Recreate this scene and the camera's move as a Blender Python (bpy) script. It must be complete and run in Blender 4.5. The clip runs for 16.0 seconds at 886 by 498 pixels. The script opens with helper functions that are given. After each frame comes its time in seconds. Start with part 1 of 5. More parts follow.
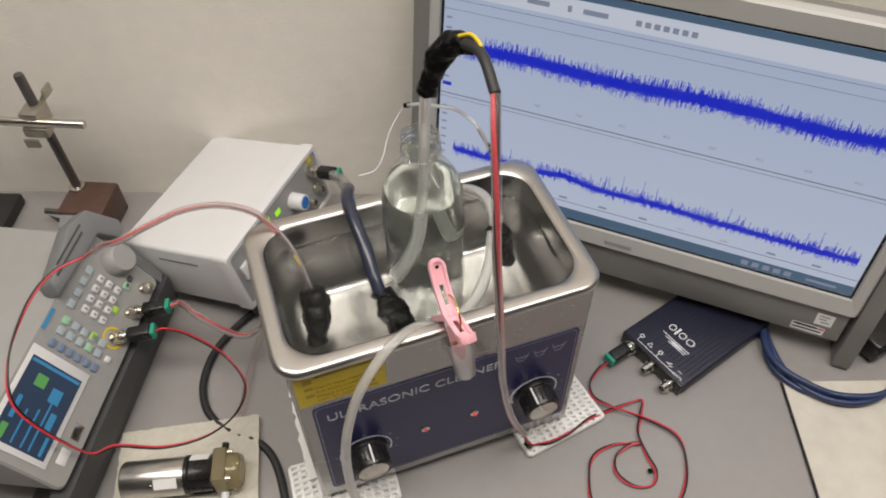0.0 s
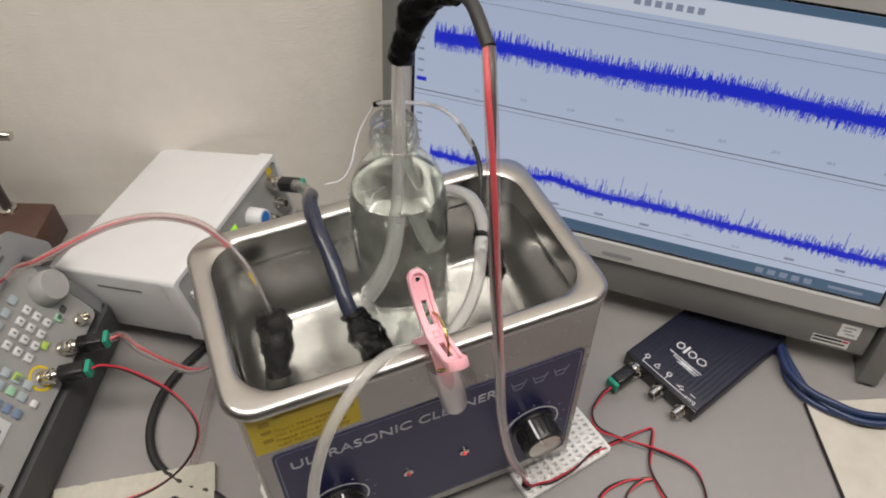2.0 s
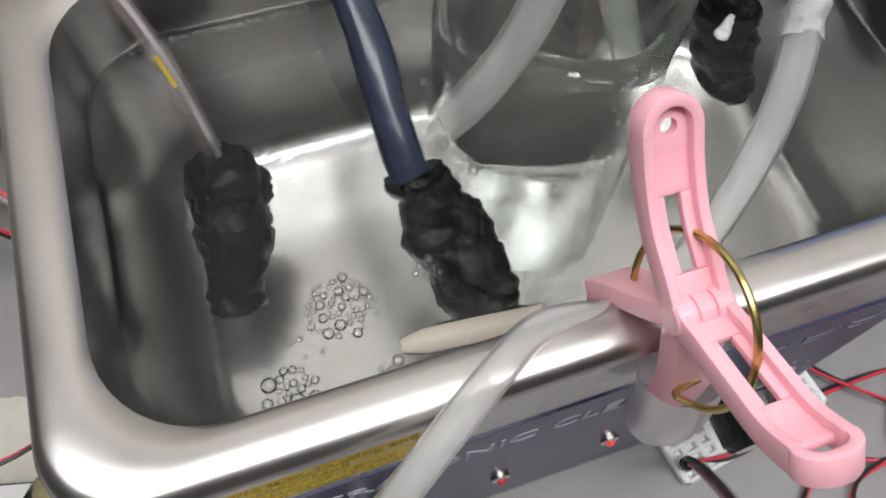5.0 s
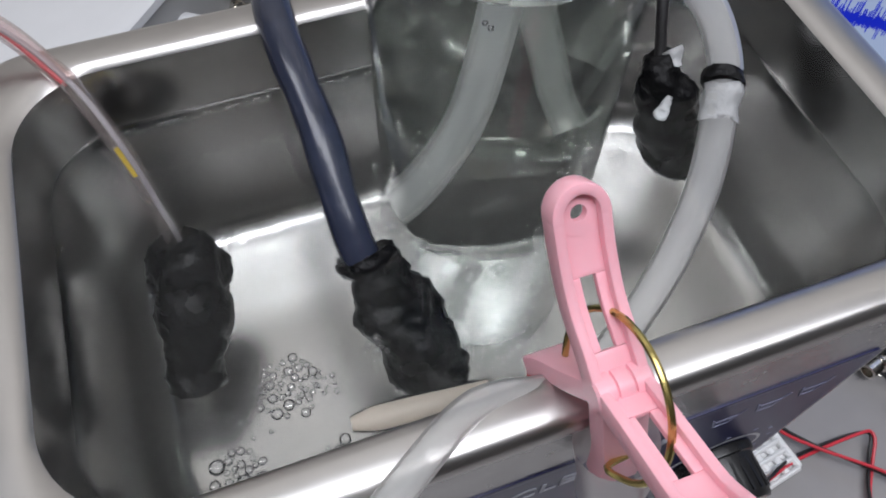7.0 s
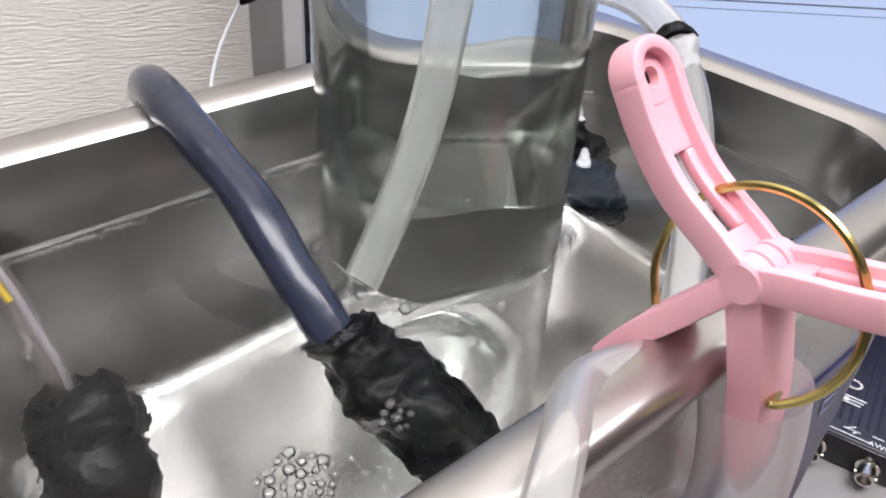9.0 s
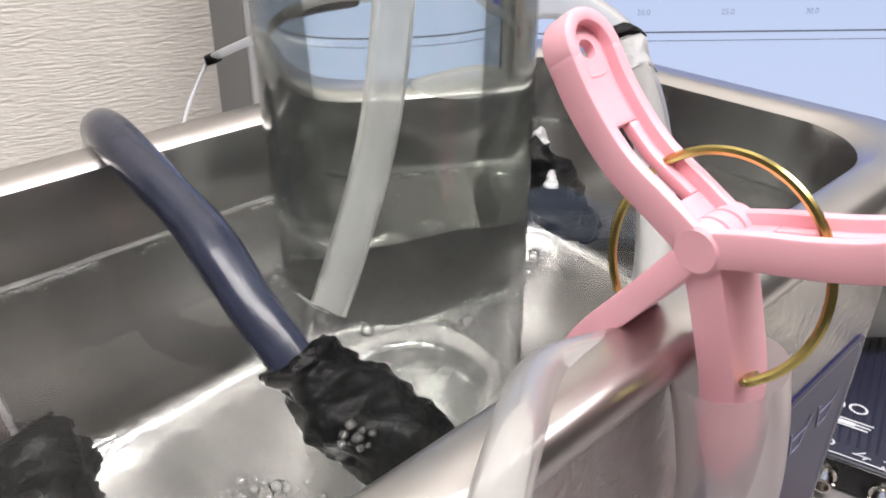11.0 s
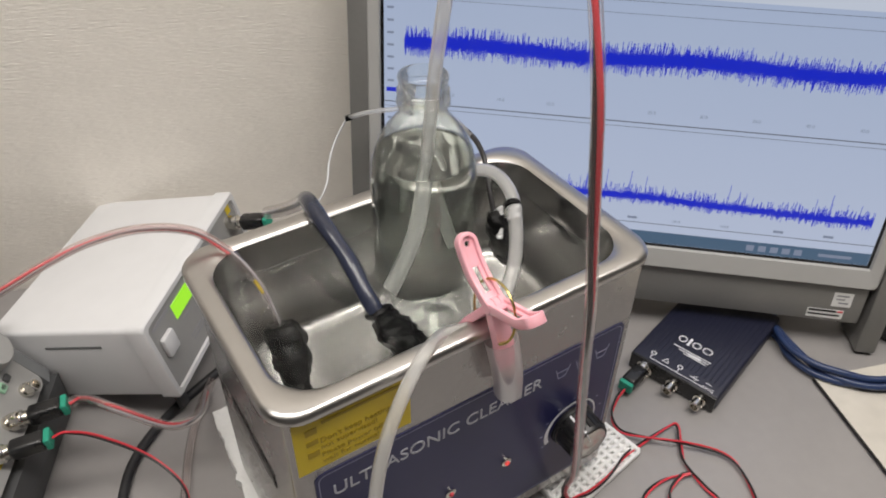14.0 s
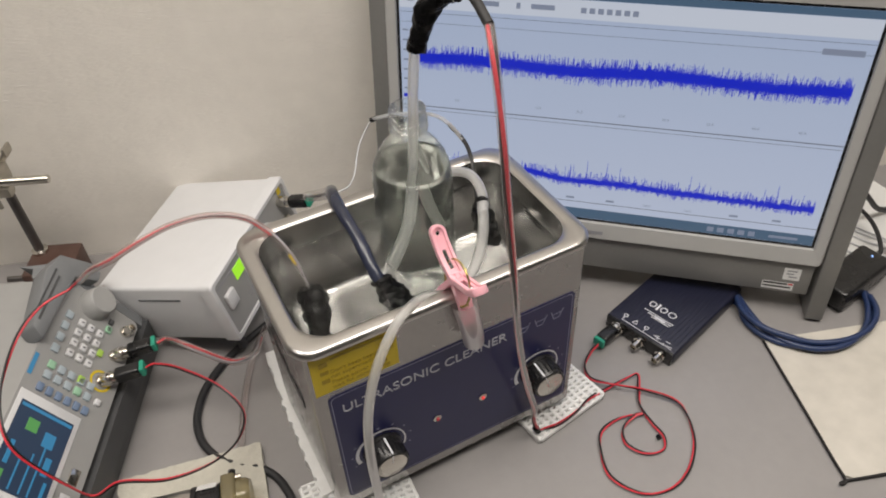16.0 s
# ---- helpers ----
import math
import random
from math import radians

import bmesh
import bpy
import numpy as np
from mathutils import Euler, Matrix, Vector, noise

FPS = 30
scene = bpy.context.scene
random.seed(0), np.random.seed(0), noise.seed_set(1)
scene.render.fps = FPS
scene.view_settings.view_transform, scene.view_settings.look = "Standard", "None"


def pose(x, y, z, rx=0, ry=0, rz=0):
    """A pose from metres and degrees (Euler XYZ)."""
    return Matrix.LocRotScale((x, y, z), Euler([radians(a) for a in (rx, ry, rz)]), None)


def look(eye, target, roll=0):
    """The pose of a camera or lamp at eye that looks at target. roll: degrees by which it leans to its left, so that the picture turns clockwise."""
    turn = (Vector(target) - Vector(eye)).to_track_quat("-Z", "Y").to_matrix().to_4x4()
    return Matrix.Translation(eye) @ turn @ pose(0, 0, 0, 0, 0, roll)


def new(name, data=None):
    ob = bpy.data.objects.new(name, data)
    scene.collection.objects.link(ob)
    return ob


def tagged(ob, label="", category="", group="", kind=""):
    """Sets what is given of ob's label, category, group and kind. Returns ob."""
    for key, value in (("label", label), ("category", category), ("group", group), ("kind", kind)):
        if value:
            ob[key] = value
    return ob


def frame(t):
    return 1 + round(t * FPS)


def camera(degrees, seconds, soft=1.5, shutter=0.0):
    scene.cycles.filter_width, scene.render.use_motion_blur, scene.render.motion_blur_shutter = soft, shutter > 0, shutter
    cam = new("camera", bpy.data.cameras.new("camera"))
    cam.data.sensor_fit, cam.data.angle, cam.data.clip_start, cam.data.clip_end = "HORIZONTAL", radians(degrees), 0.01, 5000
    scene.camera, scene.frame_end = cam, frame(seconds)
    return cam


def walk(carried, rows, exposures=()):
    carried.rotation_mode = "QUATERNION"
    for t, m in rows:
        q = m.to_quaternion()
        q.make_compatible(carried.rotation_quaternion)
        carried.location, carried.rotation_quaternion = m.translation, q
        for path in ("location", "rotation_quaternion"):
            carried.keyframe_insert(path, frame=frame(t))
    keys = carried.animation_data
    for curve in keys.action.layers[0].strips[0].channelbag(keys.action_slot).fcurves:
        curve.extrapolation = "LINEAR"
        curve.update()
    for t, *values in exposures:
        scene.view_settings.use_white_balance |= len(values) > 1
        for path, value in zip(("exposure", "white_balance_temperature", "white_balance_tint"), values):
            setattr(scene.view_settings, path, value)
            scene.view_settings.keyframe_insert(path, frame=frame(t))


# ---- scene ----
cam = camera(61.2, 16.0, soft=1.9)
PATH = [
    (0, (-0.11, -0.313, 0.729), (0.311, 0.921, -0.788), -0.9),
    (0.5, (-0.111, -0.311, 0.723), (0.316, 0.908, -0.804), -1.0),
    (1, (-0.111, -0.306, 0.717), (0.325, 0.899, -0.819), -1.2),
    (1.5, (-0.107, -0.295, 0.696), (0.345, 0.934, -0.815), -2.0),
    (2, (-0.098, -0.263, 0.649), (0.408, 1.001, -0.816), -0.3),
    (2.5, (-0.09, -0.217, 0.587), (0.474, 1.088, -0.82), 2.2),
    (3, (-0.086, -0.168, 0.522), (0.494, 1.139, -0.877), 4.6),
    (3.5, (-0.083, -0.106, 0.455), (0.365, 1.053, -1.112), 4.4),
    (4, (-0.076, -0.052, 0.418), (0.31, 0.904, -1.295), 4.6),
    (4.2, (-0.074, -0.042, 0.406), (0.266, 0.825, -1.364), 3.7),
    (6.3, (-0.06, -0.033, 0.404), (0.258, 0.775, -1.397), 2.7),
    (6.5, (-0.059, -0.034, 0.41), (0.289, 0.826, -1.362), 3.0),
    (7, (-0.054, -0.04, 0.413), (0.325, 0.926, -1.297), 1.8),
    (7.5, (-0.062, -0.043, 0.4), (0.403, 1.071, -1.196), -0.1),
    (8, (-0.083, -0.04, 0.374), (0.693, 1.166, -1.02), 1.7),
    (8.5, (-0.105, -0.036, 0.353), (0.858, 1.191, -0.899), 3.6),
    (9, (-0.106, -0.041, 0.339), (0.974, 1.176, -0.824), 3.1),
    (9.2, (-0.103, -0.041, 0.335), (1.011, 1.165, -0.806), 2.7),
    (11.3, (-0.099, -0.052, 0.324), (1.054, 1.244, -0.674), -0.8),
    (11.5, (-0.098, -0.055, 0.324), (1.06, 1.236, -0.673), -0.6),
    (12, (-0.102, -0.073, 0.346), (1.008, 1.256, -0.654), -1.6),
    (12.5, (-0.127, -0.105, 0.389), (0.919, 1.233, -0.668), -1.0),
    (13, (-0.155, -0.151, 0.459), (0.84, 1.202, -0.627), 0.0),
    (13.5, (-0.178, -0.197, 0.505), (0.752, 1.131, -0.666), 1.0),
    (14, (-0.192, -0.243, 0.559), (0.653, 1.053, -0.71), 0.8),
    (14.5, (-0.194, -0.285, 0.599), (0.579, 0.979, -0.743), 0.9),
    (15, (-0.189, -0.312, 0.636), (0.55, 0.944, -0.734), 0.3),
    (15.5, (-0.184, -0.338, 0.659), (0.537, 0.968, -0.673), -0.9),
    (16, (-0.188, -0.366, 0.676), (0.459, 0.955, -0.679), -3.0),
]
walk(cam, [(t, look(eye, target, roll)) for t, eye, target, roll in PATH], [(0, -0.08, 6700, 10), (3.0, -0.06, 6550, 10), (4.0, 0.02, 6350, 10), (6.3, -0.27, 5700, 10), (7.0, -0.33, 5700, 11), (7.6, -0.22, 5750, 12), (8.0, 0.05, 5850, 13), (8.5, 0.29, 5950, 13),
    (9.0, 0.53, 6000, 14), (12.0, 0.57, 6300, 13), (12.8, 0.36, 6120, 12), (13.3, 0.13, 6020, 11), (14.0, 0.0, 6500, 10), (16, -0.07, 6650, 10)])
# ---- light ----
world = bpy.data.worlds.new("room_world")
scene.world = world
world.use_nodes = True
world.node_tree.nodes["Background"].inputs[0].default_value = (0.8, 0.86, 1.0, 1)
world.node_tree.nodes["Background"].inputs[1].default_value = 0.05


def area_lamp(x, y, z, sx, sy, power, turn=0.0):
    data = bpy.data.lights.new("ceiling_lamp", "AREA")
    data.shape, data.size, data.size_y, data.energy = "RECTANGLE", sx, sy, power
    data.color = (1.0, 0.945, 0.885)
    ob = new("ceiling_lamp", data)
    ob.matrix_world = pose(x, y, z, 0, 0, turn)
    return tagged(ob, "long white fluorescent ceiling lamp above the bench", "lamp", "ceiling lamps", "structure")


for lx, ly in ((-0.70, 0.02), (0.62, -0.44), (-0.05, -0.36)):
    area_lamp(lx, ly, 1.72, 1.25, 0.40, 13.2, -20.7)


# ---- materials ----
def material(name, color, rough=0.5, metal=0.0, vary=0.0, scale=60.0, bump=0.0, bump_scale=200.0, stretch=(1, 1, 1), rough_vary=0.0, coat=0.0):
    m = bpy.data.materials.new(name)
    m.use_nodes = True
    nt = m.node_tree
    b = nt.nodes["Principled BSDF"]
    b.inputs["Base Color"].default_value = (*color, 1)
    b.inputs["Roughness"].default_value = rough
    b.inputs["Metallic"].default_value = metal
    b.inputs["Coat Weight"].default_value = coat
    if vary or bump or rough_vary:
        tc = nt.nodes.new("ShaderNodeTexCoord")
        mp = nt.nodes.new("ShaderNodeMapping")
        mp.inputs["Scale"].default_value = stretch
        nt.links.new(tc.outputs["Object"], mp.inputs["Vector"])
    if vary:
        n1 = nt.nodes.new("ShaderNodeTexNoise")
        n1.inputs["Scale"].default_value, n1.inputs["Detail"].default_value = scale, 6.0
        n2 = nt.nodes.new("ShaderNodeTexNoise")
        n2.inputs["Scale"].default_value, n2.inputs["Detail"].default_value = scale / 9, 3.0
        add = nt.nodes.new("ShaderNodeMath")
        add.operation = "ADD"
        mr = nt.nodes.new("ShaderNodeMapRange")
        mr.inputs["From Min"].default_value, mr.inputs["From Max"].default_value = 0.6, 1.4
        mr.inputs["To Min"].default_value, mr.inputs["To Max"].default_value = 1 - vary, 1 + vary
        mix = nt.nodes.new("ShaderNodeMix")
        mix.data_type, mix.blend_type = "RGBA", "MULTIPLY"
        mix.inputs[0].default_value = 1
        mix.inputs[6].default_value = (*color, 1)
        nt.links.new(mp.outputs[0], n1.inputs["Vector"])
        nt.links.new(mp.outputs[0], n2.inputs["Vector"])
        nt.links.new(n1.outputs["Fac"], add.inputs[0])
        nt.links.new(n2.outputs["Fac"], add.inputs[1])
        nt.links.new(add.outputs[0], mr.inputs["Value"])
        nt.links.new(mr.outputs[0], mix.inputs[7])
        nt.links.new(mix.outputs[2], b.inputs["Base Color"])
    if rough_vary:
        n3 = nt.nodes.new("ShaderNodeTexNoise")
        n3.inputs["Scale"].default_value, n3.inputs["Detail"].default_value = scale / 3, 5.0
        r2 = nt.nodes.new("ShaderNodeMapRange")
        r2.inputs["From Min"].default_value, r2.inputs["From Max"].default_value = 0.3, 0.7
        r2.inputs["To Min"].default_value, r2.inputs["To Max"].default_value = max(0.02, rough - rough_vary), rough + rough_vary
        nt.links.new(mp.outputs[0], n3.inputs["Vector"])
        nt.links.new(n3.outputs["Fac"], r2.inputs["Value"])
        nt.links.new(r2.outputs[0], b.inputs["Roughness"])
    if bump:
        n4 = nt.nodes.new("ShaderNodeTexNoise")
        n4.inputs["Scale"].default_value, n4.inputs["Detail"].default_value = bump_scale, 4.0
        bp = nt.nodes.new("ShaderNodeBump")
        bp.inputs["Strength"].default_value, bp.inputs["Distance"].default_value = bump, 0.002
        nt.links.new(mp.outputs[0], n4.inputs["Vector"])
        nt.links.new(n4.outputs["Fac"], bp.inputs["Height"])
        nt.links.new(bp.outputs[0], b.inputs["Normal"])
    return m


def glow(name, color, strength, gradient=None):
    m = bpy.data.materials.new(name)
    m.use_nodes = True
    nt = m.node_tree
    b = nt.nodes["Principled BSDF"]
    b.inputs["Base Color"].default_value = (0.02, 0.02, 0.025, 1)
    b.inputs["Roughness"].default_value = 0.35
    b.inputs["Emission Color"].default_value = (*color, 1)
    b.inputs["Emission Strength"].default_value = strength
    if gradient:
        tc = nt.nodes.new("ShaderNodeTexCoord")
        sp = nt.nodes.new("ShaderNodeSeparateXYZ")
        mr = nt.nodes.new("ShaderNodeMapRange")
        mr.inputs["From Min"].default_value, mr.inputs["From Max"].default_value = -0.13, 0.14
        mix = nt.nodes.new("ShaderNodeMix")
        mix.data_type = "RGBA"
        mix.inputs[6].default_value, mix.inputs[7].default_value = (*color, 1), (*gradient, 1)
        nt.links.new(tc.outputs["Object"], sp.inputs[0])
        nt.links.new(sp.outputs["Z"], mr.inputs["Value"])
        nt.links.new(mr.outputs[0], mix.inputs[0])
        nt.links.new(mix.outputs[2], b.inputs["Emission Color"])
    return m


def clear(name, tint, gloss_rough, haze=0.0, haze_color=(0.8, 0.8, 0.8), ior=1.45, shine=1.0):
    """Thin clear wall: straight see-through, Fresnel gloss, and some milky haze."""
    m = bpy.data.materials.new(name)
    m.use_nodes = True
    nt = m.node_tree
    nt.nodes.remove(nt.nodes["Principled BSDF"])
    tr = nt.nodes.new("ShaderNodeBsdfTransparent")
    tr.inputs[0].default_value = (*tint, 1)
    gl = nt.nodes.new("ShaderNodeBsdfGlossy")
    gl.inputs["Roughness"].default_value = gloss_rough
    fr = nt.nodes.new("ShaderNodeFresnel")
    fr.inputs[0].default_value = ior
    mx = nt.nodes.new("ShaderNodeMixShader")
    base = tr
    if haze:
        df = nt.nodes.new("ShaderNodeBsdfDiffuse")
        df.inputs[0].default_value = (*haze_color, 1)
        tl = nt.nodes.new("ShaderNodeBsdfTranslucent")
        tl.inputs[0].default_value = (*haze_color, 1)
        mm = nt.nodes.new("ShaderNodeMixShader")
        mm.inputs[0].default_value = 0.55
        nt.links.new(df.outputs[0], mm.inputs[1])
        nt.links.new(tl.outputs[0], mm.inputs[2])
        hz = nt.nodes.new("ShaderNodeMixShader")
        hz.inputs[0].default_value = haze
        nt.links.new(tr.outputs[0], hz.inputs[1])
        nt.links.new(mm.outputs[0], hz.inputs[2])
        base = hz
    less = nt.nodes.new("ShaderNodeMath")
    less.operation = "MULTIPLY"
    less.inputs[1].default_value = shine
    nt.links.new(fr.outputs[0], less.inputs[0])
    nt.links.new(less.outputs[0], mx.inputs[0])
    nt.links.new(base.outputs[0], mx.inputs[1])
    nt.links.new(gl.outputs[0], mx.inputs[2])
    nt.links.new(mx.outputs[0], nt.nodes["Material Output"].inputs[0])
    return m


def liquid(name, tint, ripple=None):
    """Clear refracting water; ripple: centre and reach of a stirred patch on its surface."""
    m = bpy.data.materials.new(name)
    m.use_nodes = True
    nt = m.node_tree
    nt.nodes.remove(nt.nodes["Principled BSDF"])
    g = nt.nodes.new("ShaderNodeBsdfGlass")
    g.inputs["Color"].default_value, g.inputs["Roughness"].default_value, g.inputs["IOR"].default_value = (*tint, 1), 0.0, 1.33
    if ripple:
        centre, reach, strength = ripple
        tc = nt.nodes.new("ShaderNodeTexCoord")
        n4 = nt.nodes.new("ShaderNodeTexNoise")
        n4.inputs["Scale"].default_value, n4.inputs["Detail"].default_value, n4.inputs["Distortion"].default_value = 120.0, 2.0, 1.5
        far = nt.nodes.new("ShaderNodeVectorMath")
        far.operation = "DISTANCE"
        far.inputs[1].default_value = centre
        fade = nt.nodes.new("ShaderNodeMapRange")
        fade.interpolation_type = "SMOOTHSTEP"
        fade.inputs["From Min"].default_value, fade.inputs["From Max"].default_value = reach * 0.3, reach
        fade.inputs["To Min"].default_value, fade.inputs["To Max"].default_value = 1.0, 0.0
        mul = nt.nodes.new("ShaderNodeMath")
        mul.operation = "MULTIPLY"
        bp = nt.nodes.new("ShaderNodeBump")
        bp.inputs["Strength"].default_value, bp.inputs["Distance"].default_value = strength, 0.002
        nt.links.new(tc.outputs["Object"], n4.inputs["Vector"])
        nt.links.new(tc.outputs["Object"], far.inputs[0])
        nt.links.new(far.outputs["Value"], fade.inputs["Value"])
        nt.links.new(n4.outputs["Fac"], mul.inputs[0])
        nt.links.new(fade.outputs[0], mul.inputs[1])
        nt.links.new(mul.outputs[0], bp.inputs["Height"])
        nt.links.new(bp.outputs[0], g.inputs["Normal"])
    nt.links.new(g.outputs[0], nt.nodes["Material Output"].inputs[0])
    return m


def wallpaper(name, color):
    m = material(name, color, 0.9, vary=0.05, scale=40)
    nt = m.node_tree
    tc = nt.nodes.new("ShaderNodeTexCoord")
    mp = nt.nodes.new("ShaderNodeMapping")
    mp.inputs["Scale"].default_value = (120, 120, 640)
    n = nt.nodes.new("ShaderNodeTexNoise")
    n.inputs["Scale"].default_value, n.inputs["Detail"].default_value = 1.0, 3.0
    bp = nt.nodes.new("ShaderNodeBump")
    bp.inputs["Strength"].default_value, bp.inputs["Distance"].default_value = 0.85, 0.0012
    nt.links.new(tc.outputs["Object"], mp.inputs["Vector"])
    nt.links.new(mp.outputs[0], n.inputs["Vector"])
    nt.links.new(n.outputs["Fac"], bp.inputs["Height"])
    nt.links.new(bp.outputs[0], nt.nodes["Principled BSDF"].inputs["Normal"])
    return m


STEEL = material("brushed_steel", (0.62, 0.60, 0.575), 0.26, 1.0, vary=0.06, scale=160, bump=0.02, bump_scale=420, stretch=(0.12, 1, 1), rough_vary=0.05)
STEEL_TANK = material("tank_steel", (0.50, 0.49, 0.48), 0.22, 1.0, vary=0.03, scale=120, bump=0.012, bump_scale=300, stretch=(1, 1, 0.2), rough_vary=0.03)
STEEL_RIM = material("rim_steel", (0.53, 0.515, 0.50), 0.31, 1.0, vary=0.03, scale=120, bump=0.010, bump_scale=300, rough_vary=0.03)
STEEL_BODY = material("dimpled_steel", (0.40, 0.39, 0.38), 0.24, 1.0, vary=0.08, scale=200, bump=0.12, bump_scale=330, rough_vary=0.05)
CHROME = material("nickel", (0.72, 0.69, 0.63), 0.18, 1.0, vary=0.1, scale=300)
BRASS = material("brass_spring", (0.55, 0.45, 0.16), 0.22, 1.0, vary=0.25, scale=90)
SCOPE = material("navy_case", (0.010, 0.0115, 0.028), 0.42, vary=0.08, scale=120)
NAVY = material("navy_film", (0.018, 0.020, 0.088), 0.32, vary=0.05, scale=90)
YELLOW = material("yellow_film", (0.66, 0.49, 0.015), 0.38, vary=0.05, scale=90)
OCHRE = material("label_print", (0.40, 0.28, 0.012), 0.5)
INK = material("white_ink", (0.75, 0.76, 0.80), 0.5)
INK_SOFT = material("soft_white_ink", (0.46, 0.47, 0.53), 0.5)
INK_DIM = material("dim_white_ink", (0.28, 0.29, 0.42), 0.5)
GREY_INK = material("grey_ink", (0.30, 0.30, 0.32), 0.6)
BLACK = material("black_plastic", (0.012, 0.012, 0.013), 0.28, vary=0.15, scale=150, rough_vary=0.08)
RUBBER = material("black_rubber", (0.018, 0.018, 0.02), 0.5, vary=0.15, scale=150)
SEAL = material("black_sealant", (0.0035, 0.0035, 0.004), 0.34, vary=0.3, scale=200, bump=0.6, bump_scale=240, rough_vary=0.14)
SEAL.node_tree.nodes["Principled BSDF"].inputs["Specular IOR Level"].default_value = 0.17
PINK = material("pink_plastic", (0.92, 0.48, 0.55), 0.36, vary=0.04, scale=120)
PINK.node_tree.nodes["Principled BSDF"].inputs["Subsurface Weight"].default_value = 0.15
PINK.node_tree.nodes["Principled BSDF"].inputs["Subsurface Radius"].default_value = (0.004, 0.002, 0.002)
RED = material("red_insulation", (0.60, 0.035, 0.055), 0.38, vary=0.08, scale=200)
DARK_WIRE = material("black_insulation", (0.014, 0.013, 0.014), 0.38)
BLUE_SLEEVE = material("blue_sleeve", (0.023, 0.028, 0.050), 0.26, vary=0.25, scale=160, bump=0.14, bump_scale=130, coat=0.25)
BLUE_CABLE = material("blue_cable", (0.018, 0.035, 0.10), 0.35, vary=0.1, scale=200)
GREEN = material("green_terminal", (0.02, 0.30, 0.20), 0.45, vary=0.08)
WHITE = material("white_plastic", (0.64, 0.645, 0.66), 0.42, vary=0.03, scale=50)
BEIGE = material("pale_grey_plastic", (0.30, 0.30, 0.296), 0.48, vary=0.05, scale=60)
MID_GREY = material("grey_plastic", (0.17, 0.177, 0.185), 0.5, vary=0.06, scale=80)
DARK_GREY = material("dark_grey_rubber", (0.065, 0.067, 0.07), 0.6, vary=0.1, scale=80)
SILVER = material("silver_paint", (0.225, 0.222, 0.216), 0.42, 0.35, vary=0.04, scale=200)
BEZEL = material("pearl_bezel", (0.42, 0.42, 0.412), 0.4, vary=0.03, scale=60)
TABLE = material("laminate", (0.285, 0.273, 0.270), 0.42, vary=0.05, scale=70, bump=0.03, bump_scale=500, rough_vary=0.08)
FELT = material("white_felt", (0.52, 0.50, 0.435), 0.95, vary=0.10, scale=140, bump=0.7, bump_scale=260)
FOAM = material("foam_net", (0.80, 0.80, 0.79), 0.8, vary=0.05, scale=140, bump=0.3, bump_scale=300)
CARD = material("worn_board", (0.55, 0.52, 0.465), 0.6, vary=0.13, scale=45)
DAB = material("white_sealant", (0.42, 0.425, 0.43), 0.5, vary=0.15, scale=260, bump=0.3, bump_scale=300)
PAPER = material("white_paper", (0.75, 0.75, 0.74), 0.85, vary=0.03)
IRON = material("brown_painted_iron", (0.085, 0.045, 0.035), 0.42, vary=0.25, scale=70, bump=0.1, bump_scale=150)
ROD = material("dark_steel_rod", (0.16, 0.15, 0.145), 0.3, 0.8, vary=0.15, scale=90)
ZINC = material("zinc_clamp", (0.50, 0.47, 0.41), 0.38, 1.0, vary=0.15, scale=90, bump=0.1, bump_scale=150)
MOTOR = material("motor_steel", (0.60, 0.58, 0.55), 0.28, 1.0, vary=0.08, scale=150)
PVC = clear("clear_pvc", (0.97, 0.955, 0.95), 0.14, 0.13, (0.82, 0.70, 0.68), 1.3, 0.45)
PVC_PINK = clear("pinkish_pvc", (0.97, 0.92, 0.91), 0.16, 0.24, (0.74, 0.50, 0.48), 1.3, 0.5)
SILICONE = clear("milky_silicone", (0.95, 0.95, 0.94), 0.30, 0.45, (0.94, 0.94, 0.93), 1.2, 0.6)
CUP = clear("milky_cup", (0.95, 0.93, 0.93), 0.30, 0.40, (0.95, 0.87, 0.88), 1.2, 0.6)
SILICONE_TAN = clear("tan_silicone", (0.93, 0.90, 0.84), 0.24, 0.8, (0.74, 0.67, 0.58), 1.2)
GLASS = clear("bottle_glass", (0.985, 0.995, 0.988), 0.02, 0.030, (0.88, 0.90, 0.88), 1.5, 0.75)
WATER = liquid("water", (0.965, 0.98, 0.975), ((-0.092, 0.088, 0.2165), 0.045, 0.12))
WATER_IN = liquid("bottle_water", (0.915, 0.935, 0.91))
BUBBLE = clear("bubble_film", (0.95, 0.95, 0.95), 0.03, 0.06, (0.9, 0.9, 0.9), 1.5, 1.0)
RESIN = clear("amber_resin", (0.93, 0.88, 0.68), 0.08, 0.45, (0.62, 0.54, 0.34), 1.5)
WALL = wallpaper("wallpaper", (0.87, 0.83, 0.765))
# for the unseen walls: dark, so the tank's steel reflects less light
WALL_UNSEEN = material("unseen_dark_wall", (0.20, 0.195, 0.19), 0.9, vary=0.04, scale=20)
CEILING = material("ceiling_board", (0.75, 0.75, 0.74), 0.95, vary=0.03, scale=30)
FLOOR = material("floor_vinyl", (0.28, 0.28, 0.28), 0.5, vary=0.08, scale=20)
SCREEN = glow("lit_screen", (0.54, 0.61, 0.78), 0.76, (0.42, 0.51, 0.70))
TRACE = glow("blue_trace", (0.0, 0.012, 0.48), 1.0)
BAR_DARK = glow("task_bar", (0.06, 0.12, 0.20), 0.8)
